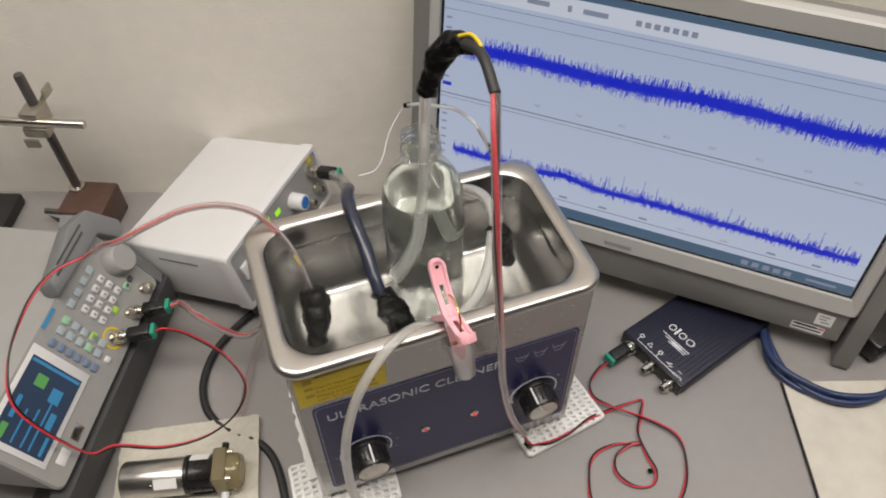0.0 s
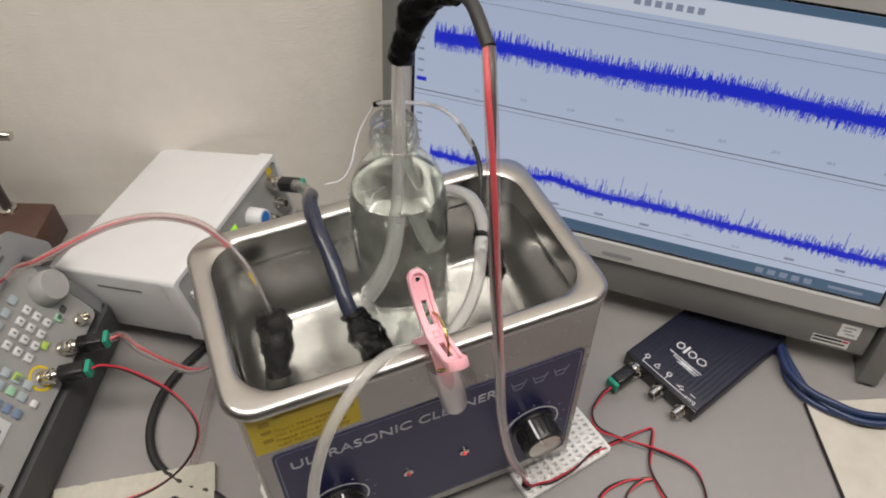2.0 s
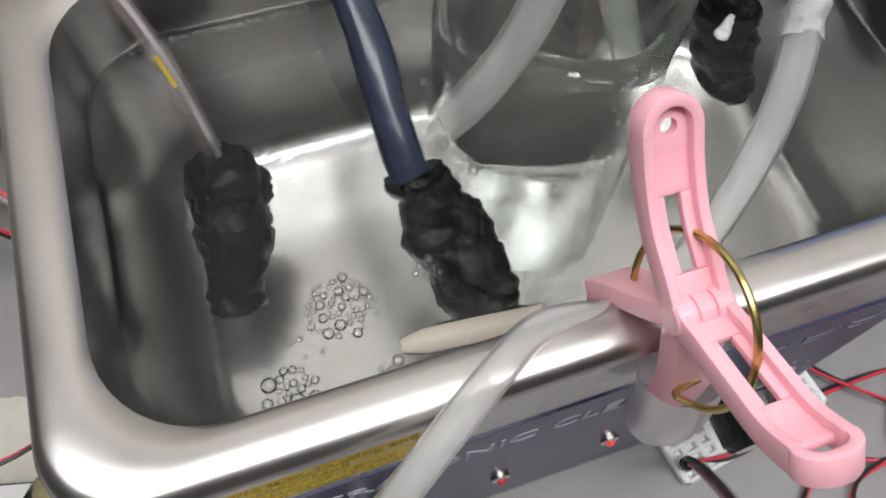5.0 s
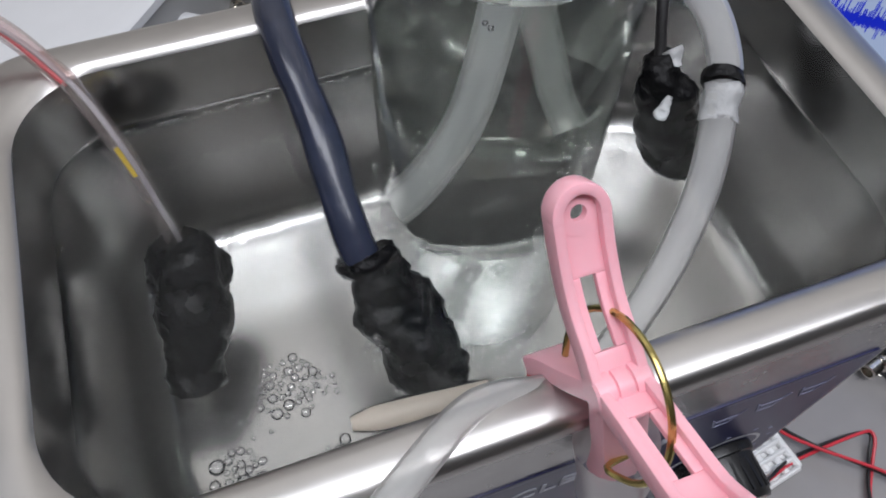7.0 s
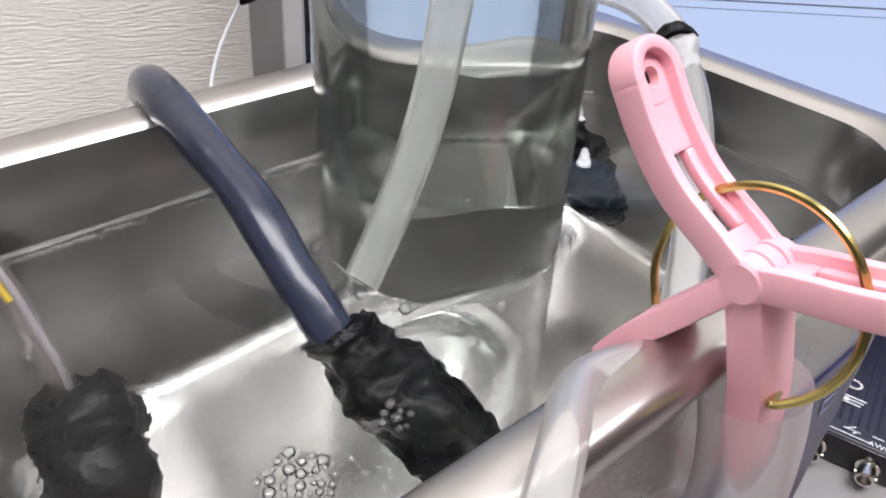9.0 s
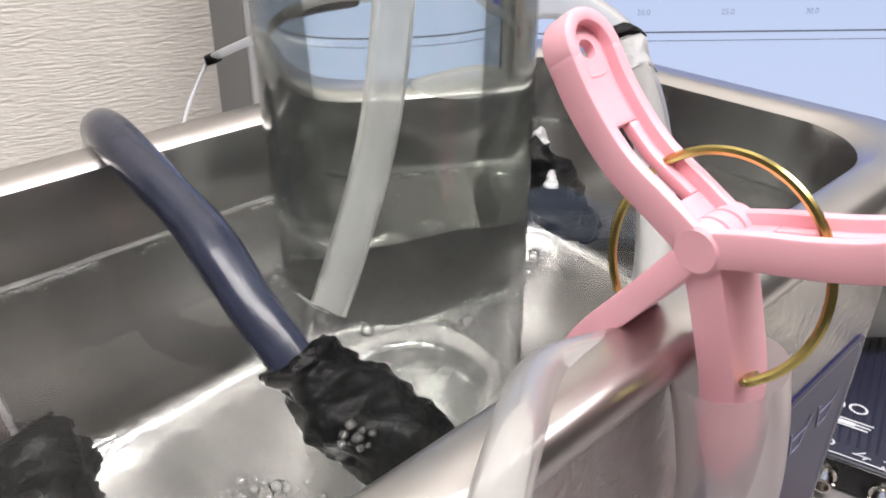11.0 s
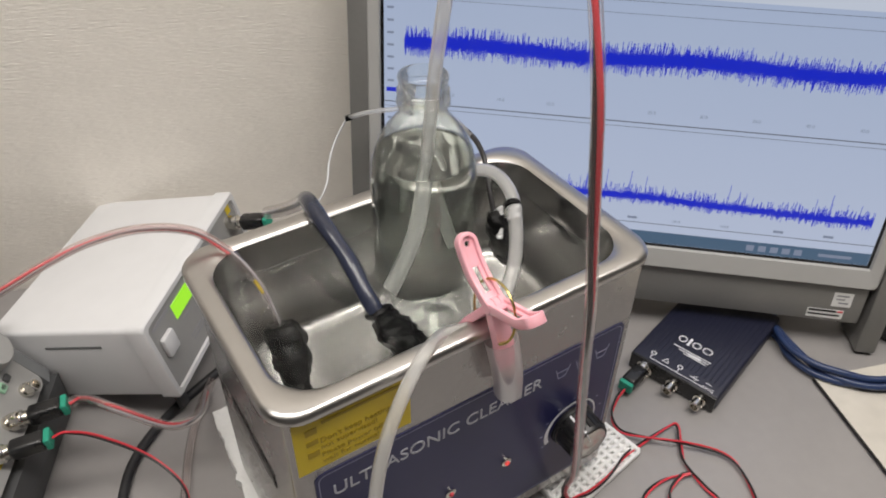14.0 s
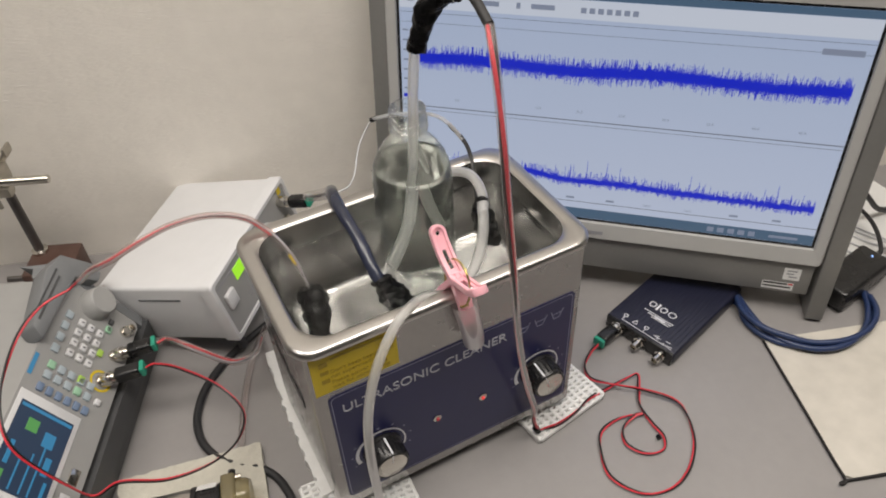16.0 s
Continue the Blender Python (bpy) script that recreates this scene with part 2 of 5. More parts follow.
BAR_LIGHT = glow("tool_bar", (0.62, 0.68, 0.80), 0.75)
LINE = glow("pane_line", (0.10, 0.11, 0.14), 0.8)
TEXT_DIM = glow("axis_text", (0.22, 0.26, 0.36), 0.8)
LCD = glow("green_display", (0.36, 0.85, 0.02), 0.95)
LCD_BLUE = glow("instrument_display", (0.012, 0.035, 0.075), 0.8)
LCD_CYAN = glow("display_blue", (0.03, 0.24, 0.45), 0.8)
LCD_GREEN = glow("display_green", (0.10, 0.36, 0.08), 0.8)
LED_RED = glow("red_led", (1.0, 0.05, 0.04), 0.8)


# ---- mesh helpers ----
def part(name, bm, mat, parent=None, label="", smooth=True, m=None, crease=38):
    me = bpy.data.meshes.new(name)
    bm.normal_update()
    bm.to_mesh(me)
    bm.free()
    for p in me.polygons:
        p.use_smooth = smooth
    if smooth:
        me.set_sharp_from_angle(angle=radians(crease))
    me.materials.append(mat)
    ob = new(name, me)
    if m is not None:
        ob.matrix_basis = m
    if parent is not None:
        ob.parent = parent
    if label:
        ob["label"] = label
    return ob


def thing(name, label, category, m=None, group="", kind=""):
    ob = new(name)
    ob.empty_display_size = 0.01
    if m is not None:
        ob.matrix_basis = m
    return tagged(ob, label, category, group, kind)


def rbox(bm, sx, sy, sz, at=(0, 0, 0), bevel=0.0, seg=2, m=None):
    r = bmesh.ops.create_cube(bm, size=1)
    vs = r["verts"]
    bmesh.ops.transform(bm, matrix=Matrix.Diagonal((sx, sy, sz, 1)), verts=vs)
    if bevel:
        es = list({e for v in vs for e in v.link_edges})
        r2 = bmesh.ops.bevel(bm, geom=es, offset=bevel, segments=seg, affect="EDGES", profile=0.5)
        vs = list({v for f in r2["faces"] for v in f.verts} | {v for v in vs if v.is_valid})
    bmesh.ops.transform(bm, matrix=(m or Matrix()) @ Matrix.Translation(at), verts=vs)
    return bm


def box(sx, sy, sz, at=(0, 0, 0), bevel=0.0, seg=2, m=None):
    return rbox(bmesh.new(), sx, sy, sz, at, bevel, seg, m)


def lathe(profile, seg=40, m=None, bm=None, squash=1.0):
    """Turn (radius, height) pairs round the z axis."""
    bm = bm or bmesh.new()
    rings = []
    for r, z in profile:
        if r < 1e-6:
            rings.append([bm.verts.new((m or Matrix()) @ Vector((0, 0, z)))])
        else:
            rings.append([bm.verts.new((m or Matrix()) @ Vector((r * math.cos(a), r * squash * math.sin(a), z))) for a in (2 * math.pi * i / seg for i in range(seg))])
    for a, b in zip(rings, rings[1:]):
        for i in range(seg):
            j = (i + 1) % seg
            if len(a) == 1 and len(b) > 1:
                bm.faces.new((a[0], b[j], b[i]))
            elif len(b) == 1 and len(a) > 1:
                bm.faces.new((a[i], a[j], b[0]))
            elif len(a) > 1:
                bm.faces.new((a[i], a[j], b[j], b[i]))
    return bm


def smooth_line(points, sub=7):
    p = [Vector(q) for q in points]
    p = [p[0] * 2 - p[1]] + p + [p[-1] * 2 - p[-2]]
    out = []
    for i in range(1, len(p) - 2):
        for k in range(sub):
            t = k / sub
            a, b, c, d = p[i - 1], p[i], p[i + 1], p[i + 2]
            out.append(0.5 * (2 * b + (c - a) * t + (2 * a - 5 * b + 4 * c - d) * t * t + (3 * b - a - 3 * c + d) * t ** 3))
    return out + [p[-2]]


def sweep(points, radius, seg=12, sub=7, bm=None, closed_ends=True, offset=None, twist=0.0, lumps=0.0):
    """A round tube along a smooth line. radius: a number, or a function of 0..1."""
    bm = bm or bmesh.new()
    line = smooth_line(points, sub)
    n = len(line)
    up = Vector((0.13, 0.37, 0.92)).normalized()
    rings = []
    for i, p in enumerate(line):
        d = (line[min(i + 1, n - 1)] - line[max(i - 1, 0)]).normalized()
        up = (up - d * up.dot(d)).normalized()
        side = d.cross(up)
        t = i / (n - 1)
        r = radius(t) if callable(radius) else radius
        q = p
        if offset:
            a = twist * t
            q = p + (side * math.cos(a) + up * math.sin(a)) * offset
        ring = []
        for k in range(seg):
            a = 2 * math.pi * k / seg
            w = side * math.cos(a) + up * math.sin(a)
            rr = r * (1 + lumps * noise.noise((q + w * r) * 160)) if lumps else r
            ring.append(bm.verts.new(q + w * rr))
        rings.append(ring)
    for a, b in zip(rings, rings[1:]):
        for k in range(seg):
            j = (k + 1) % seg
            bm.faces.new((a[k], a[j], b[j], b[k]))
    if closed_ends:
        bm.faces.new(rings[0][::-1])
        bm.faces.new(rings[-1])
    return bm


def lump(points, radius, amount=0.35, scale=90.0, seg=28, sub=10, flat=1.0):
    """A hand-smeared mass along a line, rough all over."""
    bm = sweep(points, radius, seg, sub)
    bm.normal_update()
    moves = [(v, v.normal.copy()) for v in bm.verts]
    for v, nrm in moves:
        q = v.co * scale
        v.co += nrm * (noise.noise(q) * 0.0035 + noise.noise(q * 2.7) * 0.0018 + abs(noise.noise(q * 6)) * 0.0009) * amount
    return bm


def plate(outline, depth, m=None, bm=None):
    """A flat outline in x, z with some depth along y."""
    bm = bm or bmesh.new()
    m = m or Matrix()
    a = [bm.verts.new(m @ Vector((x, 0, z))) for x, z in outline]
    b = [bm.verts.new(m @ Vector((x, depth, z))) for x, z in outline]
    n = len(outline)
    bm.faces.new(a)
    bm.faces.new(b[::-1])
    for i in range(n):
        j = (i + 1) % n
        bm.faces.new((a[i], b[i], b[j], a[j]))
    bmesh.ops.recalc_face_normals(bm, faces=bm.faces)
    return bm


def rounded(x0, z0, x1, z1, r, seg=5):
    pts = []
    for cx, cz, a0 in ((x1 - r, z1 - r, 0), (x0 + r, z1 - r, 90), (x0 + r, z0 + r, 180), (x1 - r, z0 + r, 270)):
        for k in range(seg + 1):
            a = radians(a0 + 90 * k / seg)
            pts.append((cx + r * math.cos(a), cz + r * math.sin(a)))
    return pts


def loft(loops, cap_first=False, cap_last=False, bm=None):
    bm = bm or bmesh.new()
    rings = [[bm.verts.new(p) for p in loop] for loop in loops]
    for a, b in zip(rings, rings[1:]):
        for i in range(len(a)):
            j = (i + 1) % len(a)
            bm.faces.new((a[i], a[j], b[j], b[i]))
    if cap_first:
        bm.faces.new(rings[0][::-1])
    if cap_last:
        bm.faces.new(rings[-1])
    return bm


def ring_loop(x0, y0, x1, y1, r, z, seg=8):
    return [(x, y, z) for x, y in rounded(x0, y0, x1, y1, r, seg)]


def letters(text, size, m, mat, parent, name="lettering", depth=0.0002, align="LEFT", spacing=1.0):
    cu = bpy.data.curves.new(name, "FONT")
    cu.body, cu.size, cu.extrude, cu.align_x, cu.space_character = text, size, depth, align, spacing
    tmp = bpy.data.objects.new(name, cu)
    scene.collection.objects.link(tmp)
    me = bpy.data.meshes.new_from_object(tmp.evaluated_get(bpy.context.evaluated_depsgraph_get()))
    scene.collection.objects.unlink(tmp)
    bpy.data.objects.remove(tmp)
    bpy.data.curves.remove(cu)
    me.materials.clear()
    me.materials.append(mat)
    ob = new(name, me)
    ob.matrix_basis = m
    if parent is not None:
        ob.parent = parent
    return ob


def bars(rows, parent, mat, name="print_line", y=-0.0003, m=None):
    """Plain bars (x, z, width, height) for print that cannot be read."""
    for x, z, w, h in rows:
        part(name, box(w, 0.0003, h, (x + w / 2, y, z), m=m), mat, parent, smooth=False)


# ---- room ----
ROOM = pose(-0.277, 0.529, 0, 0, 0, -20.7)  # x along the back wall, y into it


def slab(name, sx, sy, sz, at, mat, label, m=ROOM, bevel=0.0):
    ob = part(name, box(sx, sy, sz, at, bevel), mat, None, smooth=bool(bevel), m=m)
    return tagged(ob, label, name.split("_")[0], kind="structure")


slab("wall_north", 5.0, 0.12, 2.62, (0.3, 0.06, 0.55), WALL, "off-white wall with ribbed woven wallpaper behind the bench")
# three unseen walls added to close the room, darkened to dim reflections
slab("wall_south", 5.0, 0.12, 2.62, (0.3, -3.06, 0.55), WALL_UNSEEN, "plain unseen wall behind the camera, dark to dim the steel's reflections")
slab("wall_west", 0.12, 2.99, 2.62, (-2.14, -1.5, 0.55), WALL_UNSEEN, "plain unseen side wall, dark to dim the steel's reflections")
slab("wall_east", 0.12, 2.99, 2.62, (2.74, -1.5, 0.55), WALL_UNSEEN, "plain unseen side wall, dark to dim the steel's reflections")
slab("ceiling", 5.0, 3.3, 0.1, (0.3, -1.5, 1.92), CEILING, "white board ceiling of the laboratory")
slab("floor", 5.0, 3.3, 0.1, (0.3, -1.5, -0.81), FLOOR, "grey vinyl floor under the bench")
bench = thing("lab_bench", "pale grey laminate laboratory bench against the wall", "table", ROOM)
part("worktop", box(2.6, 0.88, 0.03, (0.35, -0.443, -0.0152), 0.003), TABLE, bench)
for lx in (-0.88, 1.58):
    for ly in (-0.84, -0.05):
        part("leg", box(0.05, 0.05, 0.73, (lx, ly, -0.395), 0.003), MID_GREY, bench)


# ---- the ultrasonic cleaner ----
RIM = 0.245
X0, X1, Y0, Y1 = -0.136, 0.140, 0.0, 0.166  # outer edge of the rim
WATERLINE = 0.2165
cleaner = thing("ultrasonic_cleaner", "stainless steel ultrasonic cleaner with a navy front panel and filled tank", "cleaner")


def inset(d, r, z):
    return ring_loop(X0 + d, Y0 + d, X1 - d, Y1 - d, r, z, 10)


part("rim", loft([inset(0.0006, 0.021, 0.2375), inset(0.0, 0.021, 0.2385), inset(0.0, 0.021, 0.2415), inset(0.0012, 0.021, 0.2438), inset(0.0035, 0.021, RIM),
    inset(0.0106, 0.024, RIM), inset(0.0128, 0.026, 0.2442), inset(0.0143, 0.027, 0.2425)]), STEEL_RIM, cleaner, "satin stainless steel rolled rim")
part("basin", loft([inset(0.0143, 0.027, 0.2425), inset(0.0149, 0.028, 0.238), inset(0.0165, 0.029, 0.175), inset(0.0174, 0.029, 0.142),
    inset(0.0192, 0.029, 0.1335), inset(0.0230, 0.028, 0.1275), inset(0.0295, 0.027, 0.1252), inset(0.037, 0.024, 0.1248)], False, True), STEEL_TANK, cleaner, "drawn stainless steel basin")
part("body", loft([ring_loop(X0 + 0.007, Y0 + 0.005, X1 - 0.007, Y1 - 0.006, 0.005, z) for z in (0.018, 0.02, 0.2405)], True, False), STEEL_BODY, cleaner, "dimpled stainless steel casing")
part("lip", loft([inset(0.0006, 0.021, 0.2376), inset(0.0075, 0.016, 0.2378)]), STEEL, cleaner)
FACE = Y0 + 0.005
FRONT = pose(0, FACE - 0.0006, 0)
part("panel", plate(rounded(-0.1170, 0.030, 0.1250, 0.1835, 0.006), 0.0006, FRONT), NAVY, cleaner, "navy printed control panel film", smooth=False)
edge = bmesh.new()
outer, inner = rounded(-0.1150, 0.032, 0.1230, 0.1815, 0.005), rounded(-0.1143, 0.0327, 0.1223, 0.1808, 0.0046)
loft([[(x, FACE - 0.00075, z) for x, z in outer], [(x, FACE - 0.00075, z) for x, z in inner]], bm=edge)
part("panel_outline", edge, INK_DIM, cleaner, smooth=False)
letters("ULTRASONIC CLEANER", 0.0150, pose(-0.1070, FACE - 0.0008, 0.1575, 90), INK_SOFT, cleaner, spacing=1.0)
# three small pictograms
icon = bmesh.new()
for ix in (0.064, 0.082, 0.100):
    for a, b in (((0, 0.010), (0.003, 0)), ((0.003, 0), (0.009, 0)), ((0.009, 0), (0.013, 0.010)), ((0.002, 0.006), (0.011, 0.006))):
        d = Vector((b[0] - a[0], 0, b[1] - a[1]))
        rbox(icon, d.length, 0.0002, 0.0007, (d.length / 2, 0, 0), m=Matrix.Translation((ix + a[0], FACE - 0.0008, 0.157 + a[1])) @ Matrix.Rotation(-math.atan2(d.z, d.x), 4, "Y"))
part("pictograms", icon, INK_DIM, cleaner, smooth=False)
label = part("warning_label", box(0.073, 0.0004, 0.045, (-0.0885, FACE - 0.0002, 0.2125)), YELLOW, cleaner, "yellow warning label with dark print", smooth=False)
letters("Don't keep heating and\nnot supervised!", 0.0058, pose(-0.110, FACE - 0.0006, 0.2120, 90), OCHRE, label, "print")
letters("Please power off the\nwait for normal temp", 0.0058, pose(-0.110, FACE - 0.0006, 0.1995, 90), OCHRE, label, "print")
bars([(-0.108, 0.2285, 0.052, 0.0022), (-0.108, 0.2325, 0.044, 0.0022), (-0.118, 0.2245, 0.007, 0.005), (-0.118, 0.215, 0.007, 0.004), (-0.118, 0.205, 0.007, 0.005)], label, OCHRE, y=FACE - 0.0006)


def knob(x, z, turn):
    dial = bmesh.new()
    seg = 26
    for i in range(seg):
        a0, a1 = radians(-25 + 230 * i / seg), radians(-25 + 230 * (i + 1) / seg)
        w = 0.0014 + 0.0030 * abs(i - 4) / seg
        q = [(x + r * math.cos(a), FACE - 0.0008, z + r * math.sin(a)) for r, a in ((0.0225, a0), (0.0225, a1), (0.0225 + w, a1), (0.0225 + w, a0))]
        dial.faces.new([dial.verts.new(p) for p in q][::-1])
    part("dial_scale", dial, INK, cleaner, "white printed dial arc", smooth=False)
    for k in range(9):
        a = radians(-20 + 28 * k)
        part("dial_mark", box(0.0022, 0.0002, 0.0009, (x + 0.029 * math.cos(a), FACE - 0.0008, z + 0.029 * math.sin(a))), INK_DIM, cleaner, smooth=False)
    m = Matrix.Translation((x, FACE - 0.0008, z)) @ Matrix.Rotation(radians(90), 4, "X")
    body = part("knob", lathe([(0, 0), (0.0192, 0), (0.0195, 0.001), (0.0190, 0.004), (0.0178, 0.0046), (0.0166, 0.0215), (0.0158, 0.0226), (0, 0.0226)], 48, m), BLACK, cleaner, "black plastic control knob")
    for k in range(24):
        a = radians(15 * k)
        rib = Matrix.Translation((x, FACE - 0.0008, z)) @ Matrix.Rotation(radians(90), 4, "X") @ Matrix.Rotation(a, 4, "Z")
        part("grip_rib", box(0.001, 0.0014, 0.014, (0.0171, 0, 0.0125), m=rib), BLACK, body, smooth=False)
    part("knob_cap", lathe([(0, 0.0231), (0.0135, 0.0231), (0.0142, 0.0226)], 40, m), CHROME, body, "spun aluminium cap")
    mark = Matrix.Translation((x, FACE - 0.0008, z)) @ Matrix.Rotation(radians(90), 4, "X") @ Matrix.Rotation(radians(turn), 4, "Z")
    part("pointer", box(0.0012, 0.0016, 0.019, (0.0178, 0, 0.0125), m=mark), INK, body, smooth=False)
    part("pointer_line", box(0.010, 0.0008, 0.0004, (0.0105, 0, 0.0232), m=mark), INK, body, smooth=False)


knob(-0.0785, 0.0857, 84)
knob(0.0882, 0.0935, 112)
for lx, lit in ((-0.0220, False), (0.0265, True)):
    m = Matrix.Translation((lx, FACE - 0.0006, 0.0910)) @ Matrix.Rotation(radians(90), 4, "X")
    holder = part("led_holder", lathe([(0.0042, 0), (0.0042, 0.0016), (0.0034, 0.0022), (0.0020, 0.0022)], 24, m), CHROME, cleaner, "chrome lamp holder")
    part("led", lathe([(0.0020, 0.001), (0.0020, 0.0026), (0.0013, 0.0036), (0, 0.0040)], 20, m), LED_RED if lit else RED, holder, "lit red indicator" if lit else "red indicator, unlit")
for fx in (X0 + 0.025, X1 - 0.025):
    for fy in (Y0 + 0.025, Y1 - 0.025):
        part("foot", lathe([(0.009, 0.009), (0.011, 0.0181), (0, 0.0181)], 20, Matrix.Translation((fx, fy, 0))), RUBBER, cleaner)
# side recess and seam
part("side_handle", box(0.001, 0.075, 0.016, (X0 + 0.0066, 0.085, 0.135), 0.0004), BLACK, cleaner, "dark recessed carrying slot")


# ---- foam net pads under the cleaner ----
def net_pad(name, sx, sy, m, label):
    pad = thing(name, label, "foam pad", m, "packing foam pads")
    bm = bmesh.new()
    nx, ny = max(2, int(sx / 0.0082)), max(2, int(sy / 0.0058))
    for i in range(nx + 1):
        rbox(bm, 0.0046, sy, 0.006, (-sx / 2 + sx * i / nx, 0, 0.0038), 0.0012, 1)
    for j in range(ny + 1):
        rbox(bm, sx, 0.0032, 0.006, (0, -sy / 2 + sy * j / ny, 0.0042), 0.0012, 1)
    for v in bm.verts:
        v.co.z += 0.0012 * noise.noise(v.co * 60)
        v.co.z = max(v.co.z, 0.0002)
    part("net", bm, FOAM, pad)
    part("backing", box(sx - 0.002, sy - 0.002, 0.002, (0, 0, 0.0018)), FOAM, pad, smooth=False)
    return pad


net_pad("foam_pad", 0.092, 0.058, pose(0.123, 0.0165, 0, 0, 0, 9), "white foam net pad under the cleaner's corner")
net_pad("foam_pad", 0.100, 0.062, pose(-0.106, 0.018, 0, 0, 0, -3), "white foam net pad under the cleaner's corner")
strip = bmesh.new()
edge_pts = [(-0.1385 - 0.0045 * noise.noise(Vector((0, 0.02 * k, 5)) * 40) + 0.0075 * (k / 36) ** 2, 0.030 + 0.0056 * k) for k in range(37)]
loft([[(x, y, 0.0004) for x, y in edge_pts] + [(-0.08, y, 0.0004) for x, y in edge_pts[::-1]], [(x, y, 0.0120 + 0.006 * noise.noise(Vector((x, y, 0)) * 70)) for x, y in edge_pts] + [(-0.08, y, 0.0085) for x, y in edge_pts[::-1]]], True, True, strip)
bmesh.ops.recalc_face_normals(strip, faces=strip.faces)
tagged(part("foam_sheet", strip, FOAM, None), "torn white foam sheet under the cleaner's side", "foam pad")

# ---- tank water, bottle ----
BX, BY, BR = 0.0122, 0.0935, 0.0335
bm = bmesh.new()
loops = [inset(0.01515, 0.028, WATERLINE)]
n = len(loops[0])
hole = []
cx, cy = (X0 + X1) / 2, (Y0 + Y1) / 2
for x, y, z in loops[0]:
    a = math.atan2(y - BY, x - BX)
    hole.append((BX + BR * math.cos(a), BY + BR * math.sin(a), WATERLINE))
steps = []
for k in range(18):
    f = (0.0, 0.012, 0.03, 0.05, 0.08)[k] if k < 5 else 0.08 + 0.92 * ((k - 4) / 13) ** 0.8
    ring = []
    for (x, y, z), (hx, hy, hz) in zip(loops[0], hole):
        px, py = x + (hx - x) * f, y + (hy - y) * f
        ring.append((px, py, z + (0.0034, 0.0015, 0.0005, 0.0001, 0)[min(k, 4)] + (0.0014 if k == 17 else 0)))
    steps.append(ring)
loft(steps, bm=bm)
water = part("tank_water", bm, WATER, None)
tagged(water, "clear water filling the steel tank almost to its rim", "water")
water.visible_shadow = False

bottle = thing("glass_bottle", "clear glass bottle half full of water, standing in the tank", "bottle", pose(BX, BY, 0.1262))
profile = [(0, 0.0035), (0.020, 0.0030), (0.026, 0.0008), (0.0300, 0.0000), (0.0328, 0.0022), (0.0338, 0.0060), (0.0338, 0.1635), (0.0334, 0.1735), (0.0318, 0.1845), (0.0285, 0.1945), (0.0232, 0.2035),
    (0.0180, 0.2100), (0.0150, 0.2140), (0.0143, 0.2165), (0.0143, 0.2200), (0.0160, 0.2210), (0.0160, 0.2235), (0.0145, 0.2245), (0.0145, 0.2270), (0.0156, 0.2278), (0.0156, 0.2295), (0.0144, 0.2305),
    (0.0144, 0.2350), (0.0150, 0.2370), (0.0146, 0.2387), (0.0128, 0.2387), (0.0122, 0.2370), (0.0122, 0.2175)]
glass = part("glass_wall", lathe(profile, 64), GLASS, bottle, "clear glass wall with a threaded neck")
glass.visible_shadow = False
foot_marks = bmesh.new()
for k in range(60):
    a = radians(6 * k)
    rbox(foot_marks, 0.0036, 0.0007, 0.0006, (0.0262, 0, 0.0012), m=Matrix.Rotation(a, 4, "Z"))
ridges = part("base_ridges", foot_marks, GLASS, bottle, "moulded ridges round the base", smooth=False)
ridges.visible_shadow = False
FILL = 0.1850
inner = part("bottle_water", lathe([(0.03335, WATERLINE - 0.1262 + 0.0008), (0.0333, 0.1635), (0.0329, 0.1735), (0.0308, FILL + 0.0012), (0.0298, FILL), (0.012, FILL), (0, FILL)], 64), WATER_IN, bottle, "clear water in the bottle")
inner.visible_shadow = False
drops = bmesh.new()
for k in range(70):
    a, z = random.uniform(0, 6.28), random.uniform(0.1815, 0.2055)
    r = 0.0328 if z < 0.1835 else 0.0328 - (z - 0.1835) * 0.52
    bmesh.ops.create_icosphere(drops, subdivisions=1, radius=random.uniform(0.0004, 0.0011), matrix=Matrix.Translation((r * math.cos(a), r * math.sin(a), z)))
drop_ob = part("condensation", drops, BUBBLE, bottle, "small drops of condensation")
drop_ob.visible_shadow = False

# bubbles floating on the tank water
foam = bmesh.new()
for gx, gy, count, spread, big in ((-0.066, 0.043, 46, 0.0090, 0.0017), (-0.083, 0.024, 22, 0.0068, 0.0022), (-0.056, 0.041, 9, 0.0042, 0.0013), (-0.057, 0.0215, 6, 0.0034, 0.0020), (-0.076, 0.036, 5, 0.0060, 0.0010), (-0.008, 0.062, 6, 0.0060, 0.0014), (-0.040, 0.046, 8, 0.0040, 0.0016)):
    placed = []
    for k in range(count * 30):
        r = big * random.choice((0.4, 0.55, 0.7, 0.85, 1.0))
        a, d = random.uniform(0, 6.28), spread * math.sqrt(random.random())
        x, y = gx + d * math.cos(a), gy + d * math.sin(a)
        if len(placed) < count and all((x - px) ** 2 + (y - py) ** 2 > (0.92 * (r + pr)) ** 2 for px, py, pr in placed):
            placed.append((x, y, r))
            bmesh.ops.create_icosphere(foam, subdivisions=2, radius=r, matrix=Matrix.Translation((x, y, WATERLINE + 0.0002)) @ Matrix.Diagonal((1, 1, 0.75, 1)))
